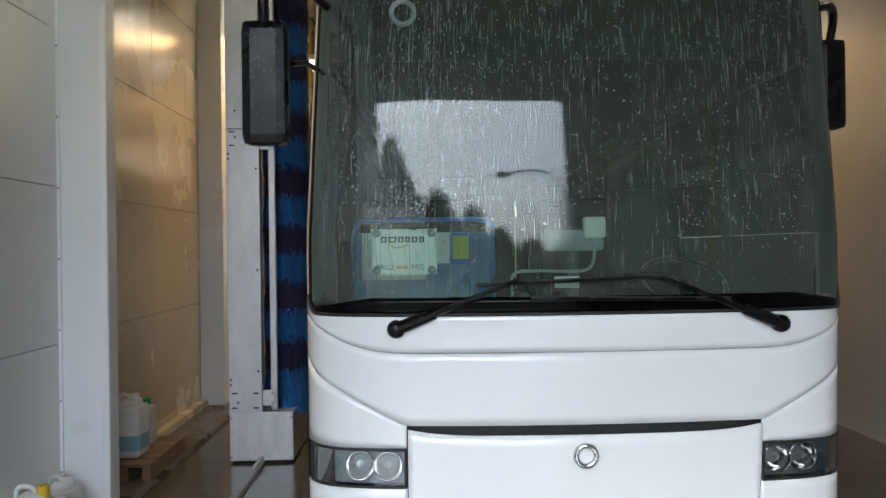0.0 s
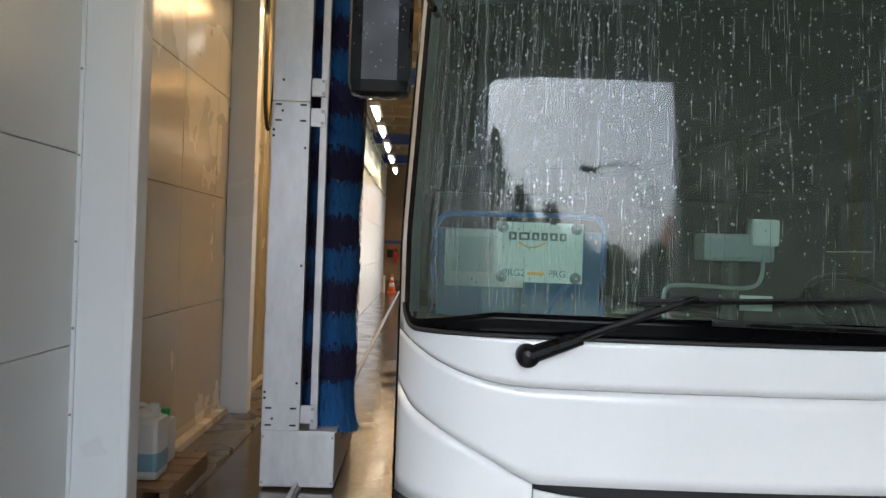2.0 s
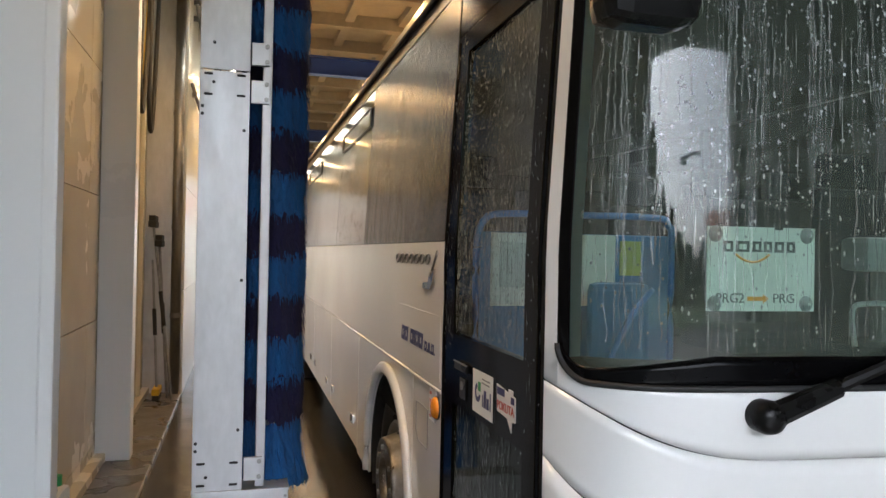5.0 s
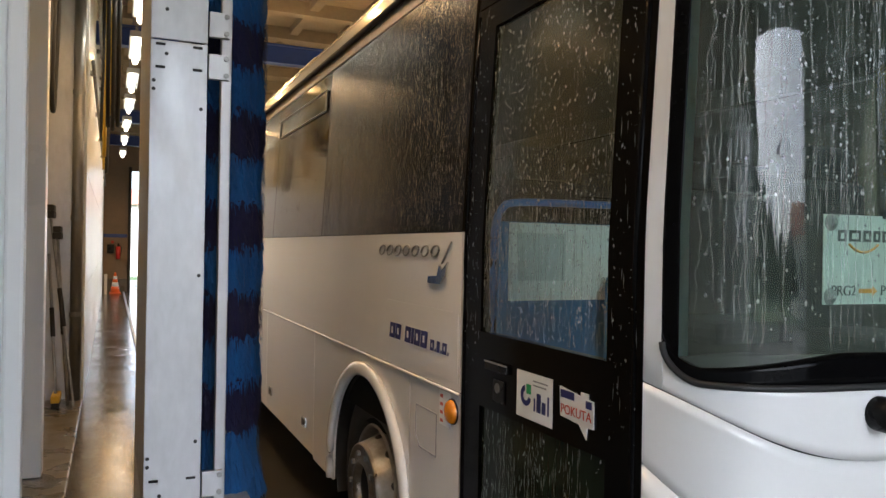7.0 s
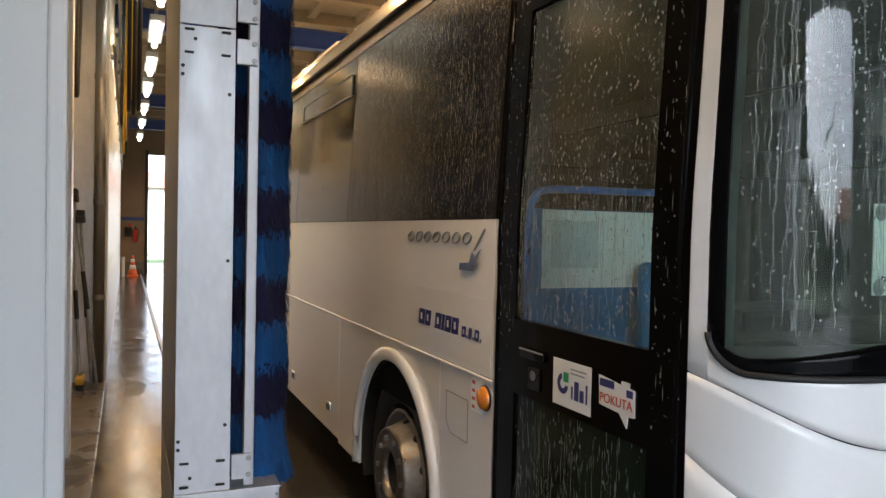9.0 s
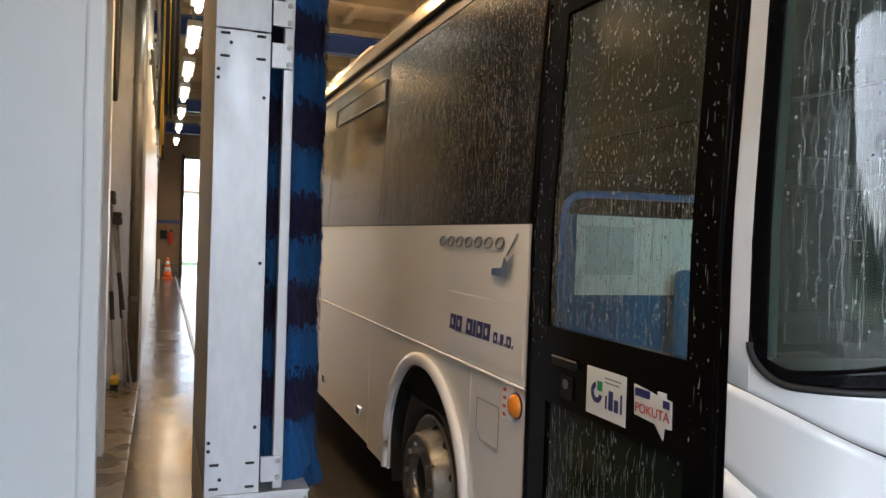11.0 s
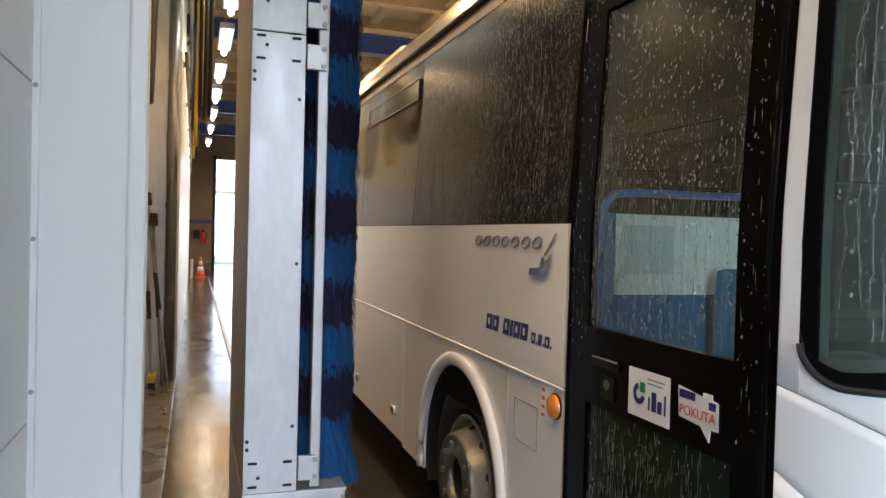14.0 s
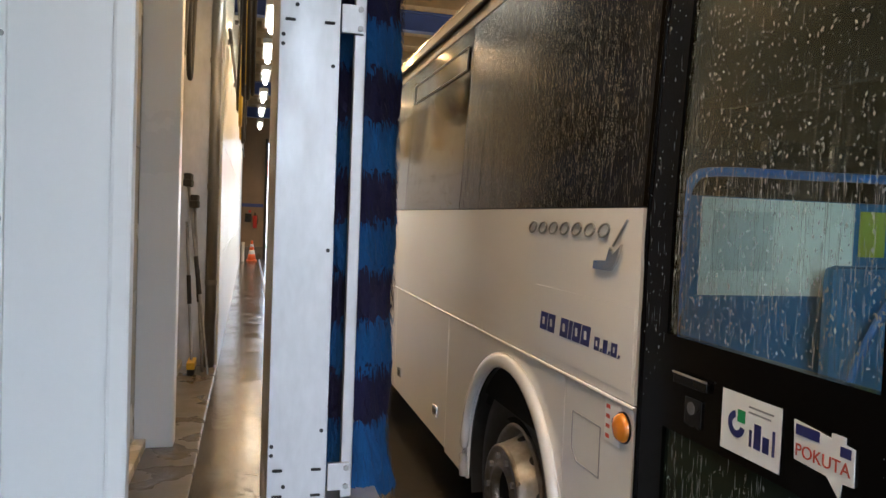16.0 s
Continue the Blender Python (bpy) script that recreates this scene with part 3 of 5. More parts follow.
for mir in (False, True):
    sx = (lambda v: 2 * CX - v) if mir else (lambda v: v)
    part("wing_panel", side(dense(1.834 if not mir else 0.46, 3.39, AY, AR), arch(AR, AY, 0.40), const(BELT - 0.008), 8, mirror=mir), "white", bus, smooth=False)
    if not mir:
        part("corner_flap", side(lin(1.355, 1.828, 4), const(0.33), const(BELT - 0.008), 4), "white", bus)
    yy = 3.396
    while yy < 8.0:
        y1 = min(yy + 1.48, 8.0)
        part("luggage_flap", side(lin(yy, y1 - 0.006, 3), const(0.42), const(BELT - 0.008), 4, mirror=mir), "white", bus)
        yy = y1
    part("rear_wing_panel", side(dense(8.0, END - 0.1, 8.72, AR), arch(AR, 8.72, 0.42), const(BELT - 0.008), 8, mirror=mir), "white", bus)
    y0 = 1.355 if not mir else 0.40
    part("side_panel", side(lin(y0, END - 0.05, 14), const(BELT + 0.008), const(WAIST), 4, off=0.002, mirror=mir), "white", bus)
    mould = tube([(sx(-0.004), y, BELT) for y in lin(y0 - 0.01, END - 0.06, 12)], 0.007, 8)
    part("belt_moulding", mould, "white", bus, "slim white belt moulding")
    panes = [1.37, 3.30, 4.74, 6.32, 7.90, 9.45, 11.0, END - 0.1]
    if mir:
        panes[0] = 0.46
    for a, b_ in zip(panes, panes[1:]):
        part("side_window", side(lin(a, b_ - 0.008, 3), const(WAIST + 0.004), const(TOPW), 5, off=-0.004, mirror=mir), "tintglass" if mir else "wetwin" if a < 2 else "sidewin", bus, "dark tinted side window")
    # dark sheet added behind the panes in place of the unlit inside
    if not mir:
        part("window_shade_sheet", side(lin(y0, END - 0.1, 6), const(WAIST - 0.01), const(TOPW + 0.02), 4, off=-0.020, fold=0, mirror=mir), "rubber", bus)
    part("cant_rail", side(lin(y0 - (0.97 if not mir else 0), END - 0.05, 16), const(TOPW + 0.006), const(2.775), 3, off=0.0, mirror=mir), "rim", bus, "grey rail above the side windows")
    rg = tube([(sx(0.045), y, 2.785) for y in lin(0.45, END - 0.1, 12)], 0.014, 8)
    part("rain_gutter", rg, "rubber", bus)
    # opening hopper lights
    for hy in (3.36, 6.40, 9.50):
        h = part("hopper_window", side(lin(hy, hy + 1.33, 4), const(2.49), const(2.605), 2, off=0.001, mirror=mir), "sidewin", bus, "small opening top window")
        fr = bmesh.new()
        for z in (2.485, 2.61):
            tube([(sx(inset(z) - 0.004), y, z) for y in lin(hy, hy + 1.33, 3)], 0.0045, 6, fr)
        for y in (hy, hy + 1.33):
            tube([(sx(inset(2.5) - 0.004), y, 2.485), (sx(inset(2.6) - 0.004), y, 2.61)], 0.0045, 6, fr)
        part("hopper_frame", fr, "galvdark", h)
    for wy in (AY + 0.01, 8.72):
        x0 = 0.045
        wh = part("wheel", bmesh.new(), "rubber", bus)
        c = (0, wy, 0.51)
        s = -1 if mir else 1
        pr = lambda p: [(sx(a) if not mir else 2 * CX - a, r) for a, r in p]
        part("tyre", lathe(pr([(x0 + 0.09, 0.285), (x0 + 0.02, 0.315), (x0, 0.38), (x0 + 0.012, 0.472), (x0 + 0.04, 0.505), (x0 + 0.15, 0.510), (x0 + 0.26, 0.505), (x0 + 0.29, 0.40), (x0 + 0.28, 0.29)]), c, 48), "rubber", wh, smooth=True)
        part("rim", lathe(pr([(x0 + 0.015, 0.305), (x0 + 0.005, 0.296), (x0 + 0.02, 0.284), (x0 + 0.075, 0.280), (x0 + 0.085, 0.272), (x0 + 0.055, 0.254), (x0 + 0.005, 0.236), (x0 - 0.045, 0.220)]), c, 48), "rim", wh, "silver-grey steel rim", smooth=True)
        hb = part("hub", lathe(pr([(x0 - 0.020, 0.222), (x0 - 0.045, 0.221), (x0 - 0.058, 0.217), (x0 - 0.060, 0.208), (x0 - 0.050, 0.200), (x0 - 0.046, 0.140), (x0 - 0.060, 0.132), (x0 - 0.058, 0.122), (x0 - 0.02, 0.118)]), c, 48), "hubsteel", wh, "worn hub ring with wheel nuts", smooth=True)
        part("hub_bore", lathe(pr([(x0 - 0.02, 0.1185), (x0 + 0.05, 0.112), (x0 + 0.055, 0.001)]), c, 32), "rubber", hb, smooth=True)
        nut = cyl((0, 0, 0), (0.020, 0, 0), 0.014, 6)
        nme = mesh_of(nut)
        nme.materials.append(M["steel"])
        hole = cyl((-0.004, 0, 0), (0.003, 0, 0), 0.021, 14)
        hme = mesh_of(hole)
        hme.materials.append(M["rubber"])
        for k in range(10):
            w = 2 * math.pi * k / 10
            o = part("wheel_nut", nme, "steel", hb)
            o.matrix_basis = pose(sx(x0 - 0.064) if not mir else 2 * CX - x0 + 0.044, wy + 0.170 * math.cos(w), 0.51 + 0.170 * math.sin(w))
            w += 0.314
            o = part("rim_hole", hme, "rubber", wh)
            out = Vector((-0.34 * s, 0.94 * math.cos(w), 0.94 * math.sin(w)))
            o.matrix_basis = Matrix.Translation((sx(x0 + 0.032), wy + 0.2455 * math.cos(w), 0.51 + 0.2455 * math.sin(w))) @ out.to_track_quat("X", "Z").to_matrix().to_4x4()
        well = lathe(pr([(0.02, AR - 0.004), (0.42, AR - 0.004), (0.42, 0.05)]), (0, wy - (0.01 if wy < 5 else 0), AZ), 40)
        bmesh.ops.bisect_plane(well, geom=well.verts[:] + well.edges[:] + well.faces[:], plane_co=(0, 0, 0.34), plane_no=(0, 0, -1), clear_outer=True)
        part("wheel_well", well, "rubber", bus)
        lip = tube([(sx(-0.012), wy - (0.01 if wy < 5 else 0) - (AR + 0.022) * math.cos(a), AZ + (AR + 0.020) * math.sin(a)) for a in lin(-0.18, math.pi + 0.18, 40)], 0.034, 10)
        for v in lip.verts:
            v.co.x = sx(-0.012) + (v.co.x - sx(-0.012)) * 0.6
        part("wheel_arch_lip", lip, "white", bus, smooth=True)

# flap latches and small side details
for y in (3.55, 4.62, 5.05, 6.1, 6.55, 7.6):
    l = part("flap_latch", box(-0.014, y, 0.545, 0.004, y + 0.10, 0.605, 0.006), "chrome", bus)
    part("latch_recess", box(-0.0165, y + 0.02, 0.56, -0.0135, y + 0.08, 0.59, 0.001), "rubber", l)
ff = bmesh.new()
for a, b_ in (((1.556, 1.05), (1.76, 1.05)), ((1.556, 0.89), (1.72, 0.89)), ((1.556, 0.89), (1.556, 1.05)), ((1.76, 0.93), (1.76, 1.05)), ((1.72, 0.89), (1.76, 0.93))):
    tube([(0.0, a[0], a[1]), (0.0, b_[0], b_[1])], 0.003, 6, ff)
part("filler_flap_seam", ff, "greyprint", bus)
ind = part("side_indicator", lathe([(-0.026, 0.001), (-0.025, 0.02), (-0.021, 0.034), (-0.012, 0.042), (0.0, 0.043)], (0, 1.412, 1.090), 26, "X"), "amber", bus, "round amber indicator lamp", smooth=True)
part("indicator_ring", lathe([(-0.005, 0.043), (-0.005, 0.046), (0.0, 0.047)], (0, 1.412, 1.090), 26, "X"), "plastic", ind)
wl = part("warning_label", box(-0.0032, 1.425, 1.025, -0.0012, 1.525, 1.150), "paper", bus, "faded white label with red print")
for k in range(4):
    part("print_bar", box(-0.0042, 1.492, 1.035 + 0.03 * k, -0.0033, 1.516, 1.047 + 0.03 * k), "redprint", wl)
part("print_hole", cyl((-0.0048, 1.462, 1.09), (-0.003, 1.462, 1.09), 0.016, 16), "ink", wl)

# lettering on the side, as plain slanted shapes
ch = part("chrome_script", bmesh.new(), "steel", bus, "raised chrome script badge")
for k in range(8):
    yc, zc = 2.185 - 0.100 * k, 1.662
    slant = lambda y, z: (-0.006, yc - y - 0.55 * z, zc + z)
    if k < 7:
        line = [slant(0.034 * math.cos(a), 0.021 * math.sin(a)) for a in lin(0.0, 2 * math.pi, 20)]
    else:
        line = [slant(0.030, 0.034), slant(-0.010, -0.045)]
    part("stroke", tube(line, 0.0042, 6), "steel", ch, smooth=True)
cw = part("chrome_wing", bmesh.new(), "chrome", bus, "small chrome winged badge")
b = bmesh.new()
vs = [b.verts.new((-0.006, y, z)) for y, z in ((1.635, 1.540), (1.632, 1.566), (1.548, 1.570), (1.528, 1.612), (1.505, 1.590), (1.455, 1.624), (1.482, 1.570), (1.520, 1.540))]
b.faces.new(vs)
r = bmesh.ops.extrude_face_region(b, geom=b.faces[:])
bmesh.ops.translate(b, verts=[v for v in r["geom"] if isinstance(v, bmesh.types.BMVert)], vec=(-0.008, 0, 0))
part("wing_shape", b, "chrome", cw)

plate = part("company_plate", box(-0.0042, 1.372, 1.195, -0.0022, 2.125, 1.445, 0.0008), "white", bus, "white stick-on panel with navy print")
yc = 2.075
for wdt, big in ((0.066, 1), (0.062, 1), (-0.036, 0), (0.064, 1), (0.027, 1), (0.060, 1), (0.064, 1), (-0.022, 0), (0.036, 0), (0.011, 2), (0.028, 0), (0.011, 2), (0.038, 0), (0.011, 2)):
    if wdt > 0:
        h = {1: 0.066, 0: 0.042, 2: 0.012}[big]
        b = bmesh.new()
        sl = 0.012 if big == 1 else 0.004
        q = [b.verts.new((-0.0052, y, z)) for y, z in ((yc, 1.284), (yc - wdt, 1.284), (yc - wdt - sl, 1.284 + h), (yc - sl, 1.284 + h))]
        b.faces.new(q)
        r = bmesh.ops.extrude_face_region(b, geom=b.faces[:])
        bmesh.ops.translate(b, verts=[v for v in r["geom"] if isinstance(v, bmesh.types.BMVert)], vec=(-0.0008, 0, 0))
        part("print_block", b, "navy", plate)
        if big < 2 and wdt > 0.034:
            part("print_gap", box(-0.0066, yc - wdt * 0.70, 1.284 + h * 0.30, -0.0061, yc - wdt * 0.42, 1.284 + h * 0.72), "white", plate)
    yc -= abs(wdt) + 0.007

# passenger door
door = part("door", bmesh.new(), "black", bus, "black folding passenger door with tall glass, closed")
D0, D1 = 0.378, 1.340
fr = bmesh.new()
for a, b_, z0, z1 in ((D0, 0.515, 0.34, 2.50), (1.205, D1, 0.34, 2.50), (0.515, 1.205, 1.155, 1.40), (0.515, 1.205, 0.34, 0.46), (0.515, 1.205, 2.42, 2.50)):
    side(lin(a, b_, 2), const(z0), const(z1), 8, off=0.0, fold=0.03, bm=fr)
part("door_frame", fr, "black", door)
for y in (0.50, 1.22):
    part("door_gasket", tube([(inset(z) + 0.002, y + (0.11 if y > 1 else -0.09), z) for z in lin(0.36, 2.48, 10)], 0.009, 8), "black", door, smooth=True)
for z0, z1 in ((1.395, 2.425), (0.455, 1.160)):
    p = part("door_pane", side(lin(0.51, 1.21, 3), const(z0), const(z1), 6, off=-0.010, fold=0), "doorglass" if z0 > 1 else "lowglass", door)
    p.visible_shadow = False
part("over_door_panel", side(lin(D0, D1, 3), const(2.506), const(TOPW), 2, off=-0.002), "black", bus)
part("sill", side(lin(0.40, 1.35, 3), const(0.28), const(0.335), 2, off=0.0, fold=0.05), "rubber", bus)
hd = part("door_handle", box(-0.012, 1.005, 1.285, 0.0, 1.148, 1.31, 0.004), "plastic", door, "recessed black handle")
part("handle_edge", tube([(-0.012, 1.005, 1.312), (-0.012, 1.148, 1.312)], 0.003, 6), "steel", hd)
part("lock", cyl((-0.008, 1.07, 1.235), (0.0, 1.07, 1.235), 0.016, 14), "steel", door)
part("lock_key_plate", box(-0.006, 1.03, 1.19, -0.001, 1.10, 1.26, 0.003), "plastic", door)

# door stickers
st = part("round_mark_sticker", box(-0.0042, 0.752, 1.178, -0.0022, 0.951, 1.315, 0.0006), "paper", door, "white sticker with a round blue and green mark")
b = bmesh.new()
ring = []
for k in range(25):
    a = math.radians(100 + 250 * k / 24)
    ring.append((b.verts.new((-0.0052, 0.895 - 0.030 * math.cos(a), 1.245 + 0.030 * math.sin(a))), b.verts.new((-0.0052, 0.895 - 0.014 * math.cos(a), 1.245 + 0.014 * math.sin(a)))))
for p, q in zip(ring, ring[1:]):
    b.faces.new((p[0], q[0], q[1], p[1]))
part("blue_arc", b, "navy", st)
part("green_square", box(-0.0054, 0.866, 1.252, -0.0046, 0.892, 1.280), "green", st)
for y0, y1, z0, z1 in ((0.842, 0.850, 1.208, 1.245), (0.812, 0.834, 1.208, 1.262), (0.786, 0.806, 1.208, 1.242), (0.768, 0.776, 1.208, 1.262)):
    part("print_bar", box(-0.0052, y0, z0, -0.0044, y1, z1), "navy", st)
for k in range(2):
    part("fine_print_bar", box(-0.0052, 0.775 + 0.008 * k, 1.292 - 0.012 * k, -0.0044, 0.855, 1.296 - 0.012 * k), "greyprint", st)
st2 = part("fine_notice_sticker", bmesh.new(), "paper", door, "white cut-out sticker with red word and blue band")
b = bmesh.new()
vs = [b.verts.new((-0.0045, y, z)) for y, z in ((0.716, 1.305), (0.616, 1.294), (0.616, 1.305), (0.582, 1.305), (0.582, 1.292), (0.560, 1.289), (0.558, 1.220), (0.586, 1.218), (0.590, 1.186), (0.624, 1.220), (0.711, 1.226))]
b.faces.new(vs)
r = bmesh.ops.extrude_face_region(b, geom=b.faces[:])
bmesh.ops.translate(b, verts=[v for v in r["geom"] if isinstance(v, bmesh.types.BMVert)], vec=(0.003, 0, 0))
part("backing", b, "paper", st2)
part("blue_band", box(-0.0058, 0.645, 1.277, -0.0048, 0.709, 1.298), "navy", st2)
part("blue_block", box(-0.0058, 0.566, 1.268, -0.0048, 0.592, 1.287), "navy", st2)
SIDE = Matrix(((0, 0, -1, 0), (-1, 0, 0, 0), (0, 1, 0, 0), (0, 0, 0, 1)))
letters("POKUTA", 0.036, Matrix.Translation((-0.0058, 0.637, 1.246)) @ SIDE, "redprint", st2)

# roof
RZ = [(0.045, 2.79), (0.06, 2.86), (0.12, 2.95), (0.28, 3.04), (0.6, 3.09), (CX, 3.11)]
prof = RZ + [(2 * CX - x, z) for x, z in RZ[-2::-1]]
b = bmesh.new()
rows_ = []
for y, dz in ((0.40, -0.02), (0.55, 0.0), (3, 0), (6, 0), (9, 0), (END - 0.2, 0), (END, -0.08)):
    rows_.append([b.verts.new((x, y, z + dz)) for x, z in prof])
for p, q in zip(rows_, rows_[1:]):
    for k in range(len(prof) - 1):
        b.faces.new((p[k], p[k + 1], q[k + 1], q[k]))
part("roof", b, "white", bus, smooth=True)
part("roof_unit", box(0.42, 5.2, 3.06, 2.13, 8.2, 3.30, 0.07), "white", bus, "low white air-conditioning unit on the roof")
part("rear_panel", box(0.02, END - 0.02, 0.4, 2.53, END + 0.05, 3.0, 0.03), "white", bus)
part("underbody", box(0.08, 0.55, 0.34, 2.47, END - 0.1, 0.40), "rubber", bus)

# cab seen through the glass; its linings carry the cabin's shade as colour
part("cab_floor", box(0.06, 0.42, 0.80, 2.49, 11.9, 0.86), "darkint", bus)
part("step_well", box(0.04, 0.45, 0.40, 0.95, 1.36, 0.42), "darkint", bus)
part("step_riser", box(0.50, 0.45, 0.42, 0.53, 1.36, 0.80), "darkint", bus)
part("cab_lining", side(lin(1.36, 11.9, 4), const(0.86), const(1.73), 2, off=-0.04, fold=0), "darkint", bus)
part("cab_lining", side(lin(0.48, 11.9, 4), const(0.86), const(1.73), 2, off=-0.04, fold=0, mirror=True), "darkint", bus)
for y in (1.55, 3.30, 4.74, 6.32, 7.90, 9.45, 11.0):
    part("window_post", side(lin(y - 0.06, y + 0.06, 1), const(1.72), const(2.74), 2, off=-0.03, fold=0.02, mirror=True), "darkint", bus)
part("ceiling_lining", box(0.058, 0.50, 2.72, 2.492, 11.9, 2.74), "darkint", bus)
# dark strips added to cover a bright line along the cant rails
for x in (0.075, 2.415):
    part("added_cornice_strip", box(x, 1.40 if x < 1 else 0.50, 2.60, x + 0.06, 11.9, 2.719), "darkint", bus)
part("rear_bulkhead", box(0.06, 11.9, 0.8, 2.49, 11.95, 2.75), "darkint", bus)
b = bmesh.new()
cols = []
for u in lin(-0.94, 0.94, 30):
    f0 = front(u, 1.42)
    depth = 0.30 + 0.30 * max(0.0, (u + 0.1))
    cols.append([b.verts.new((f0.x * 0.98 + 0.0255, f0.y + 0.015, 1.40)), b.verts.new((f0.x * 0.98 + 0.0255, f0.y + depth * 0.5, 1.43)), b.verts.new((f0.x * 0.98 + 0.0255, f0.y + depth, 1.41)), b.verts.new((f0.x * 0.98 + 0.0255, f0.y + depth + 0.05, 0.95))])
for p, q in zip(cols, cols[1:]):
    for k in range(3):
        b.faces.new((p[k], q[k], q[k + 1], p[k + 1]))
part("dashboard", b, "dash", bus, smooth=True)
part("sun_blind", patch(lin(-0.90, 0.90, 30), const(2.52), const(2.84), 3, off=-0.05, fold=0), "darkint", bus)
for s in (-1, 1):
    b = bmesh.new()
    cols = []
    for z in lin(1.44, 2.86, 10):
        p = front(0.972 * s, z, -0.006)
        cols.append([b.verts.new(p), b.verts.new(p + Vector((-0.030 * s, 0.002, 0))), b.verts.new(p + Vector((-0.034 * s, 0.09, 0)))])
    for p, q in zip(cols, cols[1:]):
        for k in range(2):
            b.faces.new((p[k], p[k + 1], q[k + 1], q[k]))
    part("pillar_lining", b, "curtain", bus, "teal pillar lining", smooth=True)
wheel_c = Vector((1.95, 0.78, 1.48))
b = tube([wheel_c + Matrix.Rotation(0.6, 3, "X") @ Vector((0.22 * math.cos(a), 0.22 * math.sin(a), 0)) for a in lin(0, 2 * math.pi, 28)], 0.014, 8)
sw = part("steering_wheel", b, "plastic", bus, smooth=True)
part("steering_column", cyl(wheel_c, (1.95, 0.55, 1.15), 0.035, 12), "plastic", sw)
tk = part("ticket_machine", box(1.18, 0.56, 1.655, 1.47, 0.68, 1.765, 0.02), "greytrim", bus, "pale grey ticket machine on a bracket")
part("machine_head", box(1.365, 0.54, 1.72, 1.475, 0.60, 1.825, 0.012), "paper", tk)
part("machine_stand", cyl((1.33, 0.66, 1.42), (1.33, 0.66, 1.66), 0.03, 12), "dash", tk)
part("holder_arm", tube(bend([(0.98, 0.40, 1.44), (0.99, 0.42, 1.545), (1.10, 0.46, 1.56), (1.34, 0.52, 1.555), (1.41, 0.55, 1.60), (1.42, 0.57, 1.72)]), 0.008, 8), "greytrim", tk, smooth=True)
part("windscreen_tag", box(1.13, 0.095, 1.495, 1.24, 0.10, 1.545, 0.002), "paper", bus, "small white tag behind the windscreen")
rs = lathe([(-0.001, 0.040), (-0.003, 0.042), (-0.003, 0.060), (-0.001, 0.062), (0.002, 0.062), (0.002, 0.040), (-0.001, 0.040)], front((0.437 - CX) / CX, 2.738, -0.008), 32, "Y")
part("ring_sticker", rs, "greytrim", bus, "pale ring-shaped sticker high behind the windscreen", smooth=True)
# blue hand rail and partition behind the door
PY = 1.375
rail = part("hand_rail", tube(bend([(0.135, PY, 0.90), (0.135, PY, 1.60), (0.137, PY, 1.74), (0.165, PY, 1.82), (0.24, PY, 1.846), (0.55, PY, 1.850), (0.90, PY, 1.850), (0.97, PY, 1.82), (0.985, PY, 1.70), (0.985, PY, 0.90)]), 0.014, 10), "bluerail", bus, "bright blue tubular hand rail", smooth=True)
part("partition", box(0.15, PY - 0.006, 0.88, 0.97, PY + 0.010, 1.775, 0.006), "bluepanel", rail, "blue partition panel")
part("notice_sheet", box(0.19, PY - 0.012, 1.487, 0.722, PY - 0.009, 1.772), "paper", rail, "large white notice sheet")
part("notice_sheet", box(0.225, PY - 0.015, 1.56, 0.43, PY - 0.0125, 1.735), "paper2", rail, "pale notice pasted over the sheet")
part("cab_guard", box(0.575, PY - 0.10, 0.90, 0.84, PY - 0.045, 1.585, 0.035), "bluepanel", rail, "rounded bright blue guard panel")
part("guard_tube", tube(bend([(0.60, PY - 0.12, 1.15), (0.66, PY - 0.125, 1.32), (0.74, PY - 0.125, 1.46), (0.83, PY - 0.12, 1.56)]), 0.012, 8), "bluerail", rail, smooth=True)
part("lime_pad", box(0.742, PY - 0.014, 1.61, 0.838, PY - 0.009, 1.75, 0.002), "yellowgreen", rail)


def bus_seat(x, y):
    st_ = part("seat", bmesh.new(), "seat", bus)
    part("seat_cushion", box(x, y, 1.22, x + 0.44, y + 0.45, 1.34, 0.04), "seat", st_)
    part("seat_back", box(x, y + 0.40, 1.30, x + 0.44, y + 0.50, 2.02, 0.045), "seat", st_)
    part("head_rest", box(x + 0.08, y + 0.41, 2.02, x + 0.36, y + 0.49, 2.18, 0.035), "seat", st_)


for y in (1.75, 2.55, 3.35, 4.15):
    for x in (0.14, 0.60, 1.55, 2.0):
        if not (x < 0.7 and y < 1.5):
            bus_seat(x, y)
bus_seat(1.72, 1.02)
# the paper sign behind the windscreen
sign = part("route_sign", bmesh.new(), "paper", bus, "white paper route sign on suction cups behind the windscreen")
sa, sb = Vector((0.322, 0.165, 1.562)), Vector((0.612, 0.150, 1.562))
ex = (sb - sa).normalized()
ey = Vector((-ex.y, ex.x, 0))


def on_sign(x, z, d=0.0):
    return sa + ex * x + Vector((0, 0, z)) - ey * d


def slab(x0, z0, x1, z1, d0, d1, bm=None):
    b = bmesh.new()
    vs = [b.verts.new(on_sign(x, z, d)) for d in (d0, d1) for x, z in ((x0, z0), (x1, z0), (x1, z1), (x0, z1))]
    for f in ((0, 1, 2, 3), (4, 5, 6, 7), (0, 1, 5, 4), (1, 2, 6, 5), (2, 3, 7, 6), (3, 0, 4, 7)):
        b.faces.new([vs[k] for k in f])
    return join(bm, b)


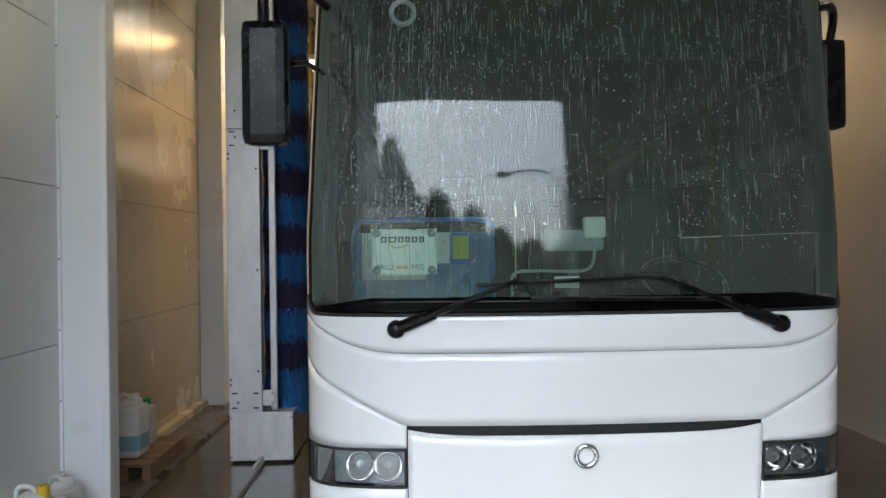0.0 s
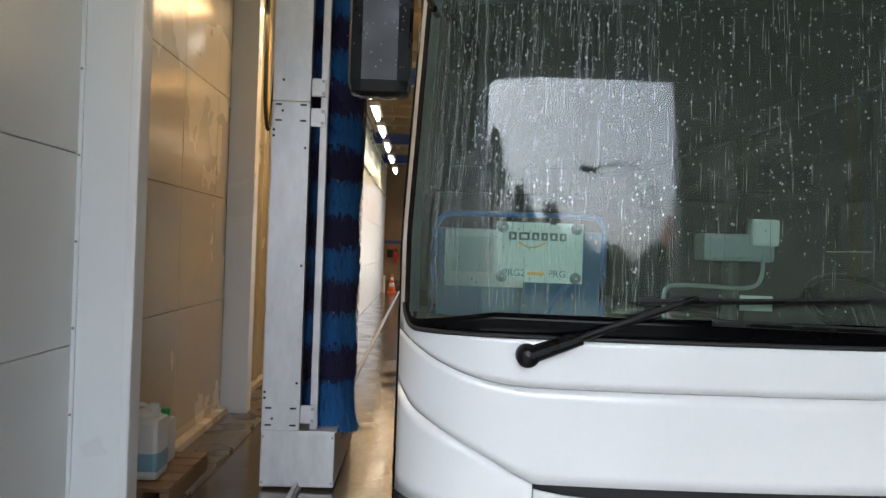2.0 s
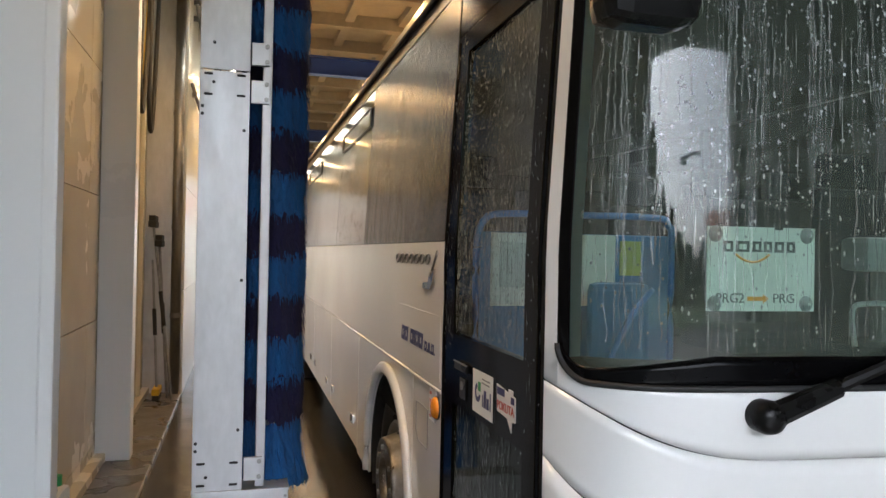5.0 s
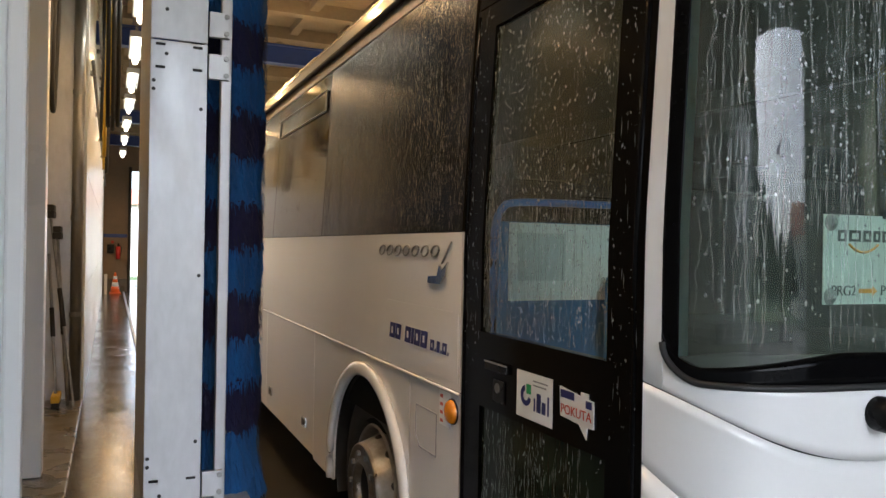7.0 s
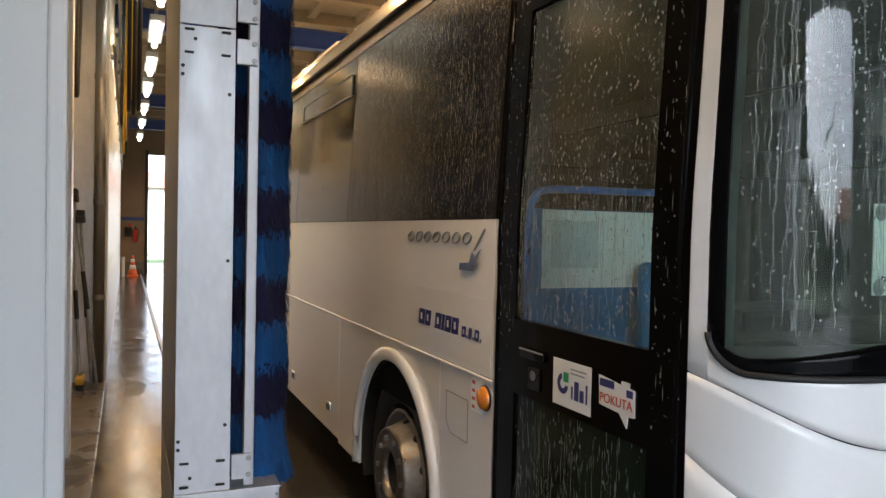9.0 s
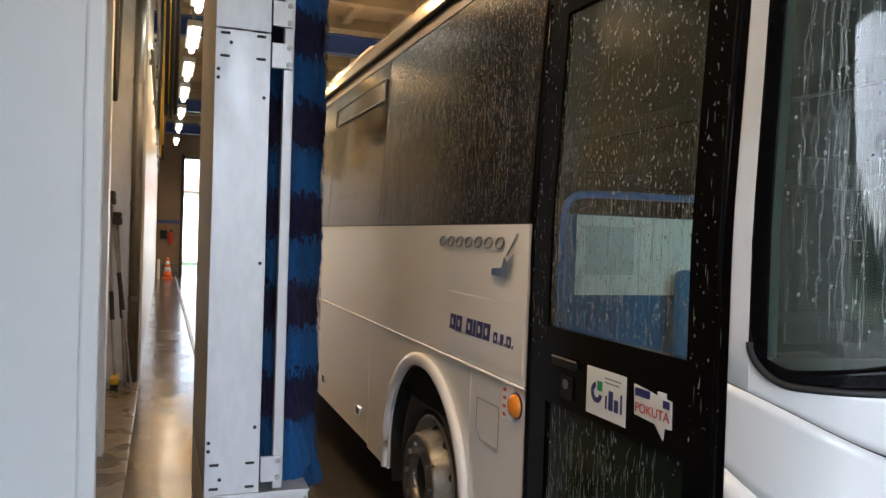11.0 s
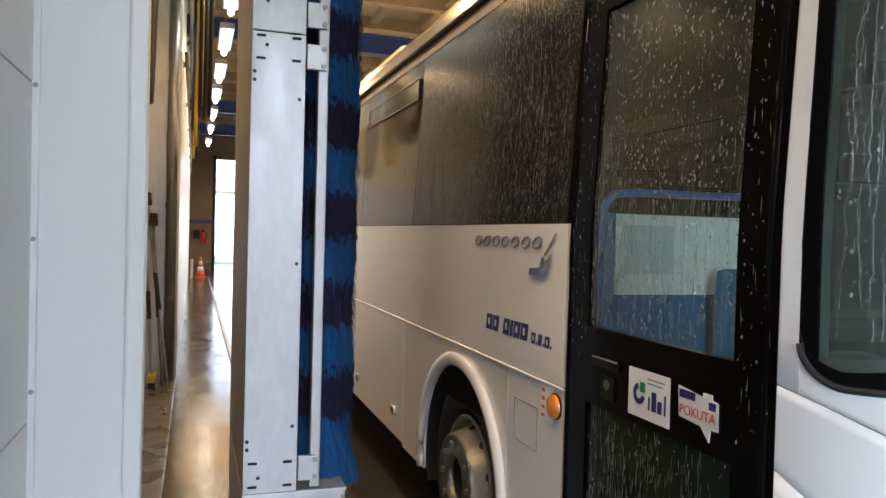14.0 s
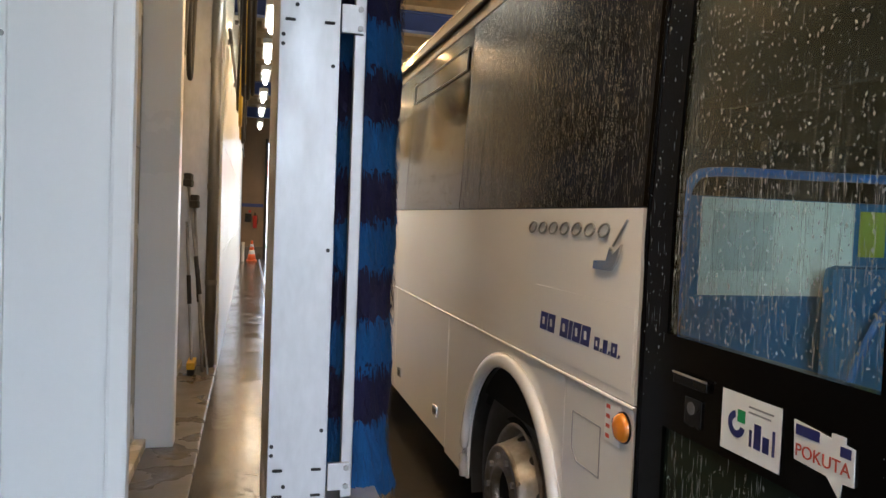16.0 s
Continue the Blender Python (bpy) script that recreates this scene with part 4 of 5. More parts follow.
part("sheet", slab(0, 0, 0.292, 0.202, -0.002, 0.0), "paper", sign)
for x0, x1, h in ((0.042, 0.068, 0.026), (0.076, 0.112, 0.026), (0.120, 0.144, 0.026), (0.151, 0.173, 0.026), (0.180, 0.206, 0.026), (0.213, 0.236, 0.026)):
    part("print_block", slab(x0, 0.142, x1, 0.142 + h, 0.0005, 0.0012), "ink", sign)
    part("print_gap", slab(x0 + 0.008, 0.148, x1 - 0.008, 0.142 + h - 0.007, 0.0013, 0.0018), "paper", sign)
part("orange_curve", tube([on_sign(x, 0.118 + 9.0 * (x - 0.12) ** 2, 0.002) for x in lin(0.075, 0.165, 12)], 0.0028, 6), "orange", sign)
FR = Matrix.Translation(on_sign(0.062, 0.030, 0.0012)) @ Matrix((((*ex[:1], 0, 0, 0)), (ex.y, 0, -1, 0), (0, 1, 0, 0), (0, 0, 0, 1)))
letters("PRG2", 0.033, FR, "ink", sign)
letters("PRG", 0.033, Matrix.Translation(ex * 0.145) @ FR, "ink", sign)
ar = slab(0.108, 0.025, 0.152, 0.035, 0.0006, 0.0012)
b = bmesh.new()
b.faces.new([b.verts.new(on_sign(x, z, 0.0012)) for x, z in ((0.150, 0.018), (0.166, 0.030), (0.150, 0.042))])
part("orange_arrow", join(ar, b), "orange", sign)
for x, z in ((0.022, 0.018), (0.27, 0.018), (0.022, 0.184), (0.27, 0.184)):
    c = on_sign(x, z, 0.004)
    part("suction_cup", lathe([(-0.008, 0.004), (-0.004, 0.012), (0.002, 0.018), (0.004, 0.020)], c, 16, "Y"), "greyprint", sign, smooth=True)
part("clip", slab(0.18, 0.196, 0.20, 0.216, -0.003, 0.004), "plastic", sign)

# drops and runs of water on the glass
rng = random.Random(7)


def drops(spots, r=None):
    verts, faces = [], []
    for p, n, t, w, h in spots:
        s = n.cross(t)
        i = len(verts)
        verts += [p + n * w * 0.55, p + s * w, p - s * w, p + t * h, p - t * h]
        faces += [(i, i + 1, i + 3), (i, i + 3, i + 2), (i, i + 2, i + 4), (i, i + 4, i + 1)]
    me = bpy.data.meshes.new("drops")
    me.from_pydata(verts, [], faces)
    me.polygons.foreach_set("use_smooth", [True] * len(me.polygons))
    return me


def screen_spots(n):
    out = []
    while len(out) < n:
        u, z = rng.uniform(-0.965, 0.965), 1.47 + 1.38 * rng.random() ** 0.7
        p = front(u, z, 0.001)
        a, b_ = front(u + 0.01, z, 0.001), front(u, z + 0.01, 0.001)
        t = (b_ - p).normalized()
        nrm = (a - p).cross(t).normalized()
        if nrm.y > 0:
            nrm = -nrm
        w = rng.choice((0.0009, 0.0012, 0.0016, 0.0024, 0.0036))
        h = w * rng.uniform(1.0, 1.7)
        if rng.random() < 0.10 + 0.16 * max(0.0, z - 2.0):
            w, h = 0.0011, rng.uniform(0.01, 0.07)
        out.append((p, nrm, t, w, h))
    return out


def beads(n):
    out = []
    while len(out) < n:
        (p, nrm, t, w, h), = screen_spots(1)
        if p.x < 0.80:
            w = rng.choice((0.0014, 0.0018, 0.0024, 0.0034))
            out.append((p, nrm, t, w, w * rng.uniform(0.9, 2.6)))
    return out


def side_spots(n, y0, y1, z0, z1, off, wet=0.12, size=1.0):
    out = []
    for _ in range(n):
        y, z = rng.uniform(y0, y1), rng.uniform(z0, z1)
        w = size * rng.choice((0.0008, 0.0011, 0.0015, 0.0021, 0.0034))
        h = w * rng.uniform(0.7, 2.4)
        if rng.random() < wet:
            w, h = 0.0010 * size, rng.uniform(0.006, 0.03) * size
        out.append((Vector((inset(z) - off, y, z)), Vector((-1, 0, 0)), Vector((0, rng.gauss(0, 0.45 if h < 0.008 else 0.03), 1)).normalized(), w, h))
    return out


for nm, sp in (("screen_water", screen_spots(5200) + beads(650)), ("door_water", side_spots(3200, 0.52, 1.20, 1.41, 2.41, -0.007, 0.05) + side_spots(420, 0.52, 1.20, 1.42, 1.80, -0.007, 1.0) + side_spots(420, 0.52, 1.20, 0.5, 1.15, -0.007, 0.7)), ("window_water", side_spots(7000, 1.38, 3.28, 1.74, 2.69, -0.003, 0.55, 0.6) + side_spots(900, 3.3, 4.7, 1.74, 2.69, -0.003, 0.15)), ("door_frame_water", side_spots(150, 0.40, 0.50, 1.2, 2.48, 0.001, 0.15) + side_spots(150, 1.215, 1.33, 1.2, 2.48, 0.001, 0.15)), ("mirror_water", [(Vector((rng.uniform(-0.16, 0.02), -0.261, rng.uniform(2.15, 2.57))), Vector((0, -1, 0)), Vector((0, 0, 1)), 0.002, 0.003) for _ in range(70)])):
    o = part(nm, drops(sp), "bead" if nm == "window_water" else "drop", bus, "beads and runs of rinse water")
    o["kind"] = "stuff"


def runs(n, at, u0, u1, z0, z1, side_step, wmin, wmax, long):
    """Winding runs of water; at(u, z) lies just above the surface."""
    verts, faces = [], []
    for _ in range(n):
        u, z = rng.uniform(u0, u1), z0 + (z1 - z0) * rng.random() ** 0.6
        end = max(z0, z - rng.uniform(0.25, 1.0) * long)
        w = rng.uniform(wmin, wmax)
        last = None
        ph, drift = rng.uniform(0, 6.3), 0.0
        while z > end:
            drift += rng.gauss(0, 0.0016)
            p = at(u + (drift + 0.0012 * math.sin(z * 42 + ph)) * side_step, z)
            t = (at(u + 0.002 * side_step, z) - at(u, z)).normalized()
            nrm = (at(u, z + 0.01) - at(u, z)).cross(t).normalized()
            if nrm.x + nrm.y > 0:
                nrm = -nrm
            ww = w * rng.uniform(0.55, 1.25)
            i = len(verts)
            verts += [p - t * ww, p + nrm * ww * 0.7, p + t * ww]
            if last is not None:
                faces += [(last, last + 1, i + 1, i), (last + 1, last + 2, i + 2, i + 1)]
            last = i
            z -= rng.uniform(0.010, 0.022)
        if last is not None:
            h = len(verts)
            verts += [p + nrm * w * 0.9, p - Vector((0, 0, w * 2.2))]
            faces += [(last, last + 1, h), (last + 1, last + 2, h), (last, h, h + 1), (h, last + 2, h + 1)]
    me = bpy.data.meshes.new("runs")
    me.from_pydata(verts, [], faces)
    me.polygons.foreach_set("use_smooth", [True] * len(me.polygons))
    return me


glass_at = lambda u, z: front(u, z, 0.001)
pane_at = lambda y, z: Vector((inset(z) + 0.007, y, z))
wall_at = lambda y, z: Vector((inset(z) + 0.003, y, z))
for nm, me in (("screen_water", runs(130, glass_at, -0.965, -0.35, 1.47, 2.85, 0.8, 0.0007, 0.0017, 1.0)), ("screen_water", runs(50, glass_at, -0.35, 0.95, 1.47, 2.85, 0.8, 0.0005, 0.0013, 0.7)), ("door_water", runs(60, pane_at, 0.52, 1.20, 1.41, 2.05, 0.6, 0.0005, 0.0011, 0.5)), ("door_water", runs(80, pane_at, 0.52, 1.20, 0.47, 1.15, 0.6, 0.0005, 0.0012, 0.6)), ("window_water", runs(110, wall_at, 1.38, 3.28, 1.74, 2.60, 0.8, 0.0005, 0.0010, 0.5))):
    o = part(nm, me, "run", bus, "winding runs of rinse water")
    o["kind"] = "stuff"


# ---------- wash gantry ----------
GY = 2.75
gantry = thing("wash_gantry", (-0.72, GY, 0), "galvanised steel leg of a bus wash machine on a floor track", "wash machine")
gy = lambda v: GY + v
part("column_plate", box(-0.971, gy(0), 0.405, -0.714, gy(0.012), 2.632, 0.003), "galv", gantry, "long galvanised front cover plate")
part("upper_plate", box(-0.971, gy(0), 2.640, -0.714, gy(0.012), 4.1, 0.003), "galv", gantry)
part("column_side", box(-0.971, gy(0.013), 0.405, -0.955, gy(1.35), 4.1, 0.003), "galvdark", gantry)
part("column_inner", box(-0.730, gy(0.013), 0.405, -0.716, gy(0.10), 4.1, 0.003), "galvdark", gantry)
slot = mesh_of(box(-0.022, -0.0015, -0.006, 0.022, 0.001, 0.006, 0.004))
slot.materials.append(M["rubber"])
for z in (0.437, 0.552, 2.613, 2.505):
    for x in (-0.927, -0.760):
        part("slot", slot, "rubber", gantry).matrix_basis = pose(x, gy(-0.0005), z)
hole = mesh_of(cyl((0, -0.0015, 0), (0, 0.002, 0), 0.009, 12))
hole.materials.append(M["rubber"])
for x, z in ((-0.741, 2.321), (-0.738, 1.522), (-0.741, 0.725), (-0.955, 2.44), (-0.955, 2.40), (-0.955, 0.66), (-0.955, 0.62), (-0.90, 2.57), (-0.90, 0.48), (-0.90, 2.78)):
    part("bolt_hole", hole, "rubber", gantry).matrix_basis = pose(x, gy(-0.0005), z)
part("guide_rail", box(-0.648, gy(0.02), 0.41, -0.598, gy(0.07), 4.1, 0.005), "galv", gantry)
for z0 in (2.471, 2.674, 0.453):
    br = part("bracket", box(-0.709, gy(-0.006), z0, -0.611, gy(0.02), z0 + 0.122, 0.003), "galv", gantry, "bolted galvanised bracket")
    for z in (z0 + 0.02, z0 + 0.102):
        part("bolt", cyl((-0.628, gy(-0.016), z), (-0.628, gy(-0.004), z), 0.013, 6), "steel", br)
part("rear_channel", box(-0.80, gy(0.58), 0.40, -0.56, gy(0.63), 4.1, 0.004), "galvdark", gantry)
part("rear_flange", box(-0.57, gy(0.50), 0.40, -0.548, gy(0.63), 4.1, 0.003), "galv", gantry)
part("rear_rib", box(-0.70, gy(0.555), 0.40, -0.672, gy(0.579), 4.1, 0.003), "galvdark", gantry)
part("foot_box", box(-0.970, gy(-0.004), 0.02, -0.472, gy(1.36), 0.395, 0.006), "galv", gantry, "galvanised box housing at the foot")
part("foot_lid", box(-0.974, gy(-0.010), 0.393, -0.466, gy(1.365), 0.404, 0.003), "galv", gantry)
for x, z in ((-0.955, 0.05), (-0.955, 0.36), (-0.487, 0.05), (-0.487, 0.36)):
    part("rivet", cyl((x, gy(-0.010), z), (x, gy(-0.003), z), 0.008, 10), "steel", gantry)
part("foot_roller", cyl((-0.74, gy(0.2), 0.045), (-0.70, gy(0.2), 0.045), 0.045, 20), "steel", gantry)
part("track_finger", box(-0.735, gy(-0.30), 0.03, -0.705, gy(0.0), 0.055, 0.006), "steel", gantry)
part("cross_beam", box(-0.97, gy(0.05), 4.05, 3.5, gy(0.55), 4.30, 0.02), "galvdark", gantry)
part("far_leg", box(3.28, gy(0.05), 0.0, 3.55, gy(0.6), 4.06, 0.01), "galvdark", gantry)
part("brush_arm", box(-0.62, gy(0.25), 4.0, -0.52, gy(0.45), 4.06, 0.008), "galv", gantry)

brush = thing("wash_brush", (-0.58, GY + 0.37, 0.3), "tall upright rotary brush with bright and navy blue bands, at rest", "wash brush")
BC = (-0.565, GY + 0.36)
part("shaft", cyl((*BC, 0.30), (*BC, 4.02), 0.04, 16), "steel", brush)


def bristle_band(z0, z1, r, flare=0.0):
    """A ring of many thin bristle tufts."""
    verts, faces = [], []
    seg, rings = 64, 7
    for j in range(rings + 1):
        t = j / rings
        z = z1 + (z0 - z1) * t
        for k in range(seg):
            a = 2 * math.pi * k / seg
            rr = r * (0.90 + 0.10 * rng.random()) + flare * t ** 2 + 0.012 * math.sin(3 * a + 9 * z)
            zz = z + rng.uniform(-0.010, 0.010)
            if j in (0, rings):
                zz += rng.uniform(-0.02, 0.02)
            verts.append((BC[0] + rr * math.cos(a), BC[1] + rr * math.sin(a), zz))
    for j in range(rings):
        for k in range(seg):
            faces.append((j * seg + k, j * seg + (k + 1) % seg, (j + 1) * seg + (k + 1) % seg, (j + 1) * seg + k))
    for k in range(900):
        a, t = rng.uniform(0, 2 * math.pi), rng.random()
        z = z1 + (z0 - z1) * t
        rr = r * rng.uniform(0.95, 1.04) + flare * t ** 2
        w, l = 0.004, rng.uniform(0.03, 0.07)
        da = w / rr
        i = len(verts)
        verts += [(BC[0] + rr * math.cos(a - da), BC[1] + rr * math.sin(a - da), z), (BC[0] + rr * math.cos(a + da), BC[1] + rr * math.sin(a + da), z), (BC[0] + (rr + 0.010) * math.cos(a), BC[1] + (rr + 0.010) * math.sin(a), z - l)]
        faces.append((i, i + 1, i + 2))
    me = bpy.data.meshes.new("band")
    me.from_pydata(verts, [], faces)
    return me


k = 0
part("bristle_band", bristle_band(0.36, 0.722, 0.185, 0.05), "brush_l", brush, "bright blue bristles")
z = 0.722
while z < 3.95:
    part("bristle_band", bristle_band(z - 0.012, z + 0.246, 0.19), "brush_d" if k % 2 == 0 else "brush_l", brush, "navy bristles" if k % 2 == 0 else "bright blue bristles")
    z += 0.2335
    k += 1


# ---------- loose things ----------
def canister(x, y, z0, w, d, h, capcol, liquid=False):
    c = thing("canister", (x, y, z0), "milky white plastic canister with coloured cap on the floor" if not liquid else "white plastic jug half full of blue liquid", "canister", "canisters")
    part("body", box(x - w / 2, y - d / 2, z0, x + w / 2, y + d / 2, z0 + h * 0.82, 0.03), "canister", c)
    if liquid:
        part("liquid_band", box(x - w / 2 - 0.001, y - d / 2 - 0.001, z0 + 0.03, x + w / 2 + 0.001, y + d / 2 + 0.001, z0 + h * 0.42, 0.03), "liquid", c)
    part("shoulder", cyl((x, y, z0 + h * 0.80), (x, y, z0 + h * 0.92), w * 0.42, 18, w * 0.2), "canister", c, smooth=True)
    part("handle", tube(bend([(x - w * 0.36, y, z0 + h * 0.80), (x - w * 0.30, y, z0 + h * 0.97), (x - w * 0.02, y, z0 + h * 0.97), (x + w * 0.06, y, z0 + h * 0.86)]), 0.013, 8), "canister", c, smooth=True)
    part("cap", cyl((x + w * 0.2, y, z0 + h * 0.86), (x + w * 0.2, y, z0 + h), 0.03, 16), capcol, c)


canister(-1.50, 0.80, 0.0, 0.26, 0.22, 0.46, "yellow")
canister(-1.53, 1.17, 0.0, 0.18, 0.18, 0.40, "canister")
canister(-1.63, 2.45, 0.165, 0.22, 0.22, 0.46, "canister", True)
canister(-1.66, 2.78, 0.165, 0.18, 0.18, 0.36, "green")
pl = thing("pallet", (-1.6, 2.6, 0.035), "small wet wooden pallet on the kerb by the wall", "pallet")
for k in range(5):
    part("board", box(-1.79, 2.22 + 0.17 * k, 0.135, -1.40, 2.36 + 0.17 * k, 0.16, 0.003), "wood", pl)
for x in (-1.76, -1.62, -1.46):
    part("bearer", box(x, 2.22, 0.036, x + 0.06, 3.04, 0.134, 0.003), "wood", pl)


def tool(name, label, cat, foot, top, head_at_top):
    t = thing(name, foot, label, cat)
    f, p = Vector(foot), Vector(top)
    part("pole", cyl(f, p, 0.014, 10), "steel", t)
    part("grip", cyl(f.lerp(p, 0.42), f.lerp(p, 0.62), 0.022, 12), "rubber", t)
    c = p if head_at_top else f
    hb = box(c.x - 0.04, c.y - 0.16, c.z - 0.02, c.x + 0.04, c.y + 0.16, c.z + 0.05, 0.012)
    part("head", hb, "rubber" if head_at_top else "yellow", t)
    part("bristles", box(c.x - 0.035, c.y - 0.15, c.z + (0.05 if head_at_top else -0.02 - 0.06), c.x + 0.035, c.y + 0.15, c.z + (0.11 if head_at_top else -0.02), 0.01), "rubber", t)


tool("squeegee", "long-handled black squeegee leaning head-up in the wall corner", "squeegee", (-1.44, 7.25, 0.036), (-1.68, 7.42, 1.93), True)
tool("scrub_brush", "black scrub brush on a pole leaning in the wall corner", "brush", (-1.50, 7.35, 0.036), (-1.62, 7.50, 1.72), True)
tool("broom", "yellow broom with dark bristles standing on the floor", "broom", (-1.60, 7.30, 0.12), (-1.70, 7.60, 1.55), False)

# hoses and pipes under the ceiling
for i, (x, y, zb, c) in enumerate(((-1.62, 5.75, 2.9, "rubber"), (-1.66, 6.0, 3.0, "yellow"), (-1.60, 6.25, 2.8, "rubber"), (-1.22, 9.2, 2.75, "yellow"), (-1.26, 9.6, 3.0, "rubber"), (-1.20, 10.4, 2.65, "rubber"), (-1.24, 11.5, 2.8, "yellow"), (-1.2, 13.0, 2.9, "rubber"))):
    h = thing("hose", (x, y, zb), "hanging %s hose loop beside the wall" % ("yellow" if c == "yellow" else "black"), "hose", "hanging hoses")
    part("loop", tube(bend([(x, y - 0.35, 5.42), (x + 0.02, y - 0.30, 4.2), (x, y - 0.18, zb + 0.3), (x, y, zb), (x, y + 0.18, zb + 0.3), (x + 0.02, y + 0.3, 4.3), (x, y + 0.35, 5.42)]), 0.022, 8), c, h, smooth=True)
bundle = thing("hose_bundle", (-1.13, 8.0, 2.95), "bundle of black and yellow hoses hanging in a deep loop", "hose")
for k, (dx, d, c) in enumerate(((0.0, 0.0, "rubber"), (0.05, 0.07, "rubber"), (-0.05, 0.05, "rubber"), (0.02, 0.16, "rubber"), (-0.03, 0.24, "yellow"))):
    part("loop", tube(bend([(-1.13 + dx, 7.02 + d * 0.6, 5.35), (-1.13 + dx, 7.12 + d, 4.2), (-1.13 + dx, 7.42 + d, 3.35 + d * 0.5), (-1.13 + dx, 8.0, 2.92 + d * 0.7), (-1.13 + dx, 8.6 - d, 3.35 + d * 0.5), (-1.13 + dx, 9.0 - d, 4.3), (-1.13 + dx, 9.1 - d, 5.35)]), 0.021, 8), c, bundle, smooth=True)
for z, x in ((4.55, -1.30), (4.75, -1.28), (3.6, -1.33)):
    p = thing("wall_pipe", (x, 8, z), "thin pipe running along the wall", "pipe", "wall pipes")
    part("run", cyl((x, 7.8, z), (x, 26.8, z), 0.02, 10), "galvdark", p, smooth=True)
    for k in range(6):
        part("clip", box(-1.37, 8.4 + 3 * k, z - 0.03, x + 0.02, 8.44 + 3 * k, z + 0.03), "steel", p)

cone = thing("traffic_cone", (-0.98, 25.9, 0), "orange and white traffic cone on the wet floor", "traffic cone")
part("base", box(-1.16, 25.72, 0, -0.80, 26.08, 0.04, 0.01), "cone", cone)
part("lower_cone", cyl((-0.98, 25.9, 0.04), (-0.98, 25.9, 0.24), 0.145, 24, 0.112), "cone", cone, smooth=True)
part("white_band", cyl((-0.98, 25.9, 0.24), (-0.98, 25.9, 0.38), 0.112, 24, 0.086), "paper", cone, smooth=True)
part("middle_cone", cyl((-0.98, 25.9, 0.38), (-0.98, 25.9, 0.48), 0.086, 24, 0.066), "cone", cone, smooth=True)
part("upper_band", cyl((-0.98, 25.9, 0.48), (-0.98, 25.9, 0.58), 0.066, 24, 0.048), "paper", cone, smooth=True)
part("tip", cyl((-0.98, 25.9, 0.58), (-0.98, 25.9, 0.70), 0.048, 24, 0.03), "cone", cone, smooth=True)
ext = thing("fire_extinguisher", (-0.90, 26.88, 1.2), "red fire extinguisher on the end wall", "extinguisher")
part("cylinder", cyl((-0.90, 26.85, 1.12), (-0.90, 26.85, 1.55), 0.075, 18), "red", ext, smooth=True)
part("valve", cyl((-0.90, 26.85, 1.55), (-0.90, 26.85, 1.66), 0.025, 10), "plastic", ext)
part("hose", tube(bend([(-0.90, 26.83, 1.63), (-0.80, 26.80, 1.5), (-0.82, 26.80, 1.25)]), 0.012, 8), "rubber", ext)
sw_ = thing("switch_box", (-1.15, 26.9, 1.45), "dark electrical switch box on the end wall", "switch box")
part("case", box(-1.25, 26.88, 1.32, -1.02, 26.998, 1.62, 0.01), "plastic", sw_)
part("lamp", cyl((-1.08, 26.86, 1.70), (-1.08, 26.998, 1.70), 0.05, 14), "red", sw_)
bollard = thing("bollard", (-1.27, 25.6, 0), "pale upright pipe guard at the wall foot", "bollard")
part("tube", cyl((-1.27, 25.6, 0), (-1.27, 25.6, 0.62), 0.05, 14), "render", bollard)
part("cap", cyl((-1.27, 25.6, 0.62), (-1.27, 25.6, 0.65), 0.055, 14), "render", bollard)

# ---------- outside, seen through the gates and mirrored in the windscreen ----------
tagged(part("ground", box(-900, -900, -0.6, 900, 900, -0.21), "grass"), "wide grassy ground reaching to the horizon", "ground", kind="structure")
tagged(part("road", box(-14, -22, -0.21, 16, DOOR_Y - 0.26, -0.02), "asphalt"), "wet asphalt yard before the hall", "yard", kind="structure")
tagged(part("pavement", box(-12, 27.3, -0.21, 14, 36, -0.02), "kerb"), "pale paved yard behind the hall", "pavement", kind="structure")


def tree(x, y, h, r, seed):
    rg = random.Random(seed)
    t = thing("tree", (x, y, -0.2), "dark green broad tree beyond the yard", "tree", "yard trees")
    tr = cyl((x, y, -0.2), (x, y, h * 0.75), h * 0.028, 10, h * 0.008)
    for k in range(9):
        a, z = rg.uniform(0, 6.28), h * rg.uniform(0.25, 0.7)
        cyl((x, y, z), (x + r * 0.7 * math.cos(a), y + r * 0.7 * math.sin(a), z + h * 0.15), h * 0.010, 6, h * 0.003, tr)
    part("trunk", tr, "bark", t)
    verts, faces = [], []
    for k in range(5200):
        zt = rg.random() ** 0.9
        rad = r * (1.05 - zt) ** 0.75 * (0.78 + 0.22 * math.sin(5 * zt * 6.28 + seed) ** 2)
        a, q = rg.uniform(0, 6.28), rad * rg.random() ** 0.4
        p = Vector((x + q * math.cos(a), y + q * math.sin(a), h * (0.18 + 0.82 * zt)))
        s = rg.uniform(0.12, 0.30)
        d1, d2 = Vector([rg.gauss(0, 1) for _ in range(3)]).normalized(), Vector([rg.gauss(0, 1) for _ in range(3)]).normalized()
        i = len(verts)
        verts += [p, p + d1 * s, p + d1 * s * 0.6 + d2 * s * 0.7, p + d2 * s * 0.8]
        faces.append((i, i + 1, i + 2, i + 3))
    me = bpy.data.meshes.new("crown")
    me.from_pydata(verts, [], faces)
    part("crown", me, "leaf", t)


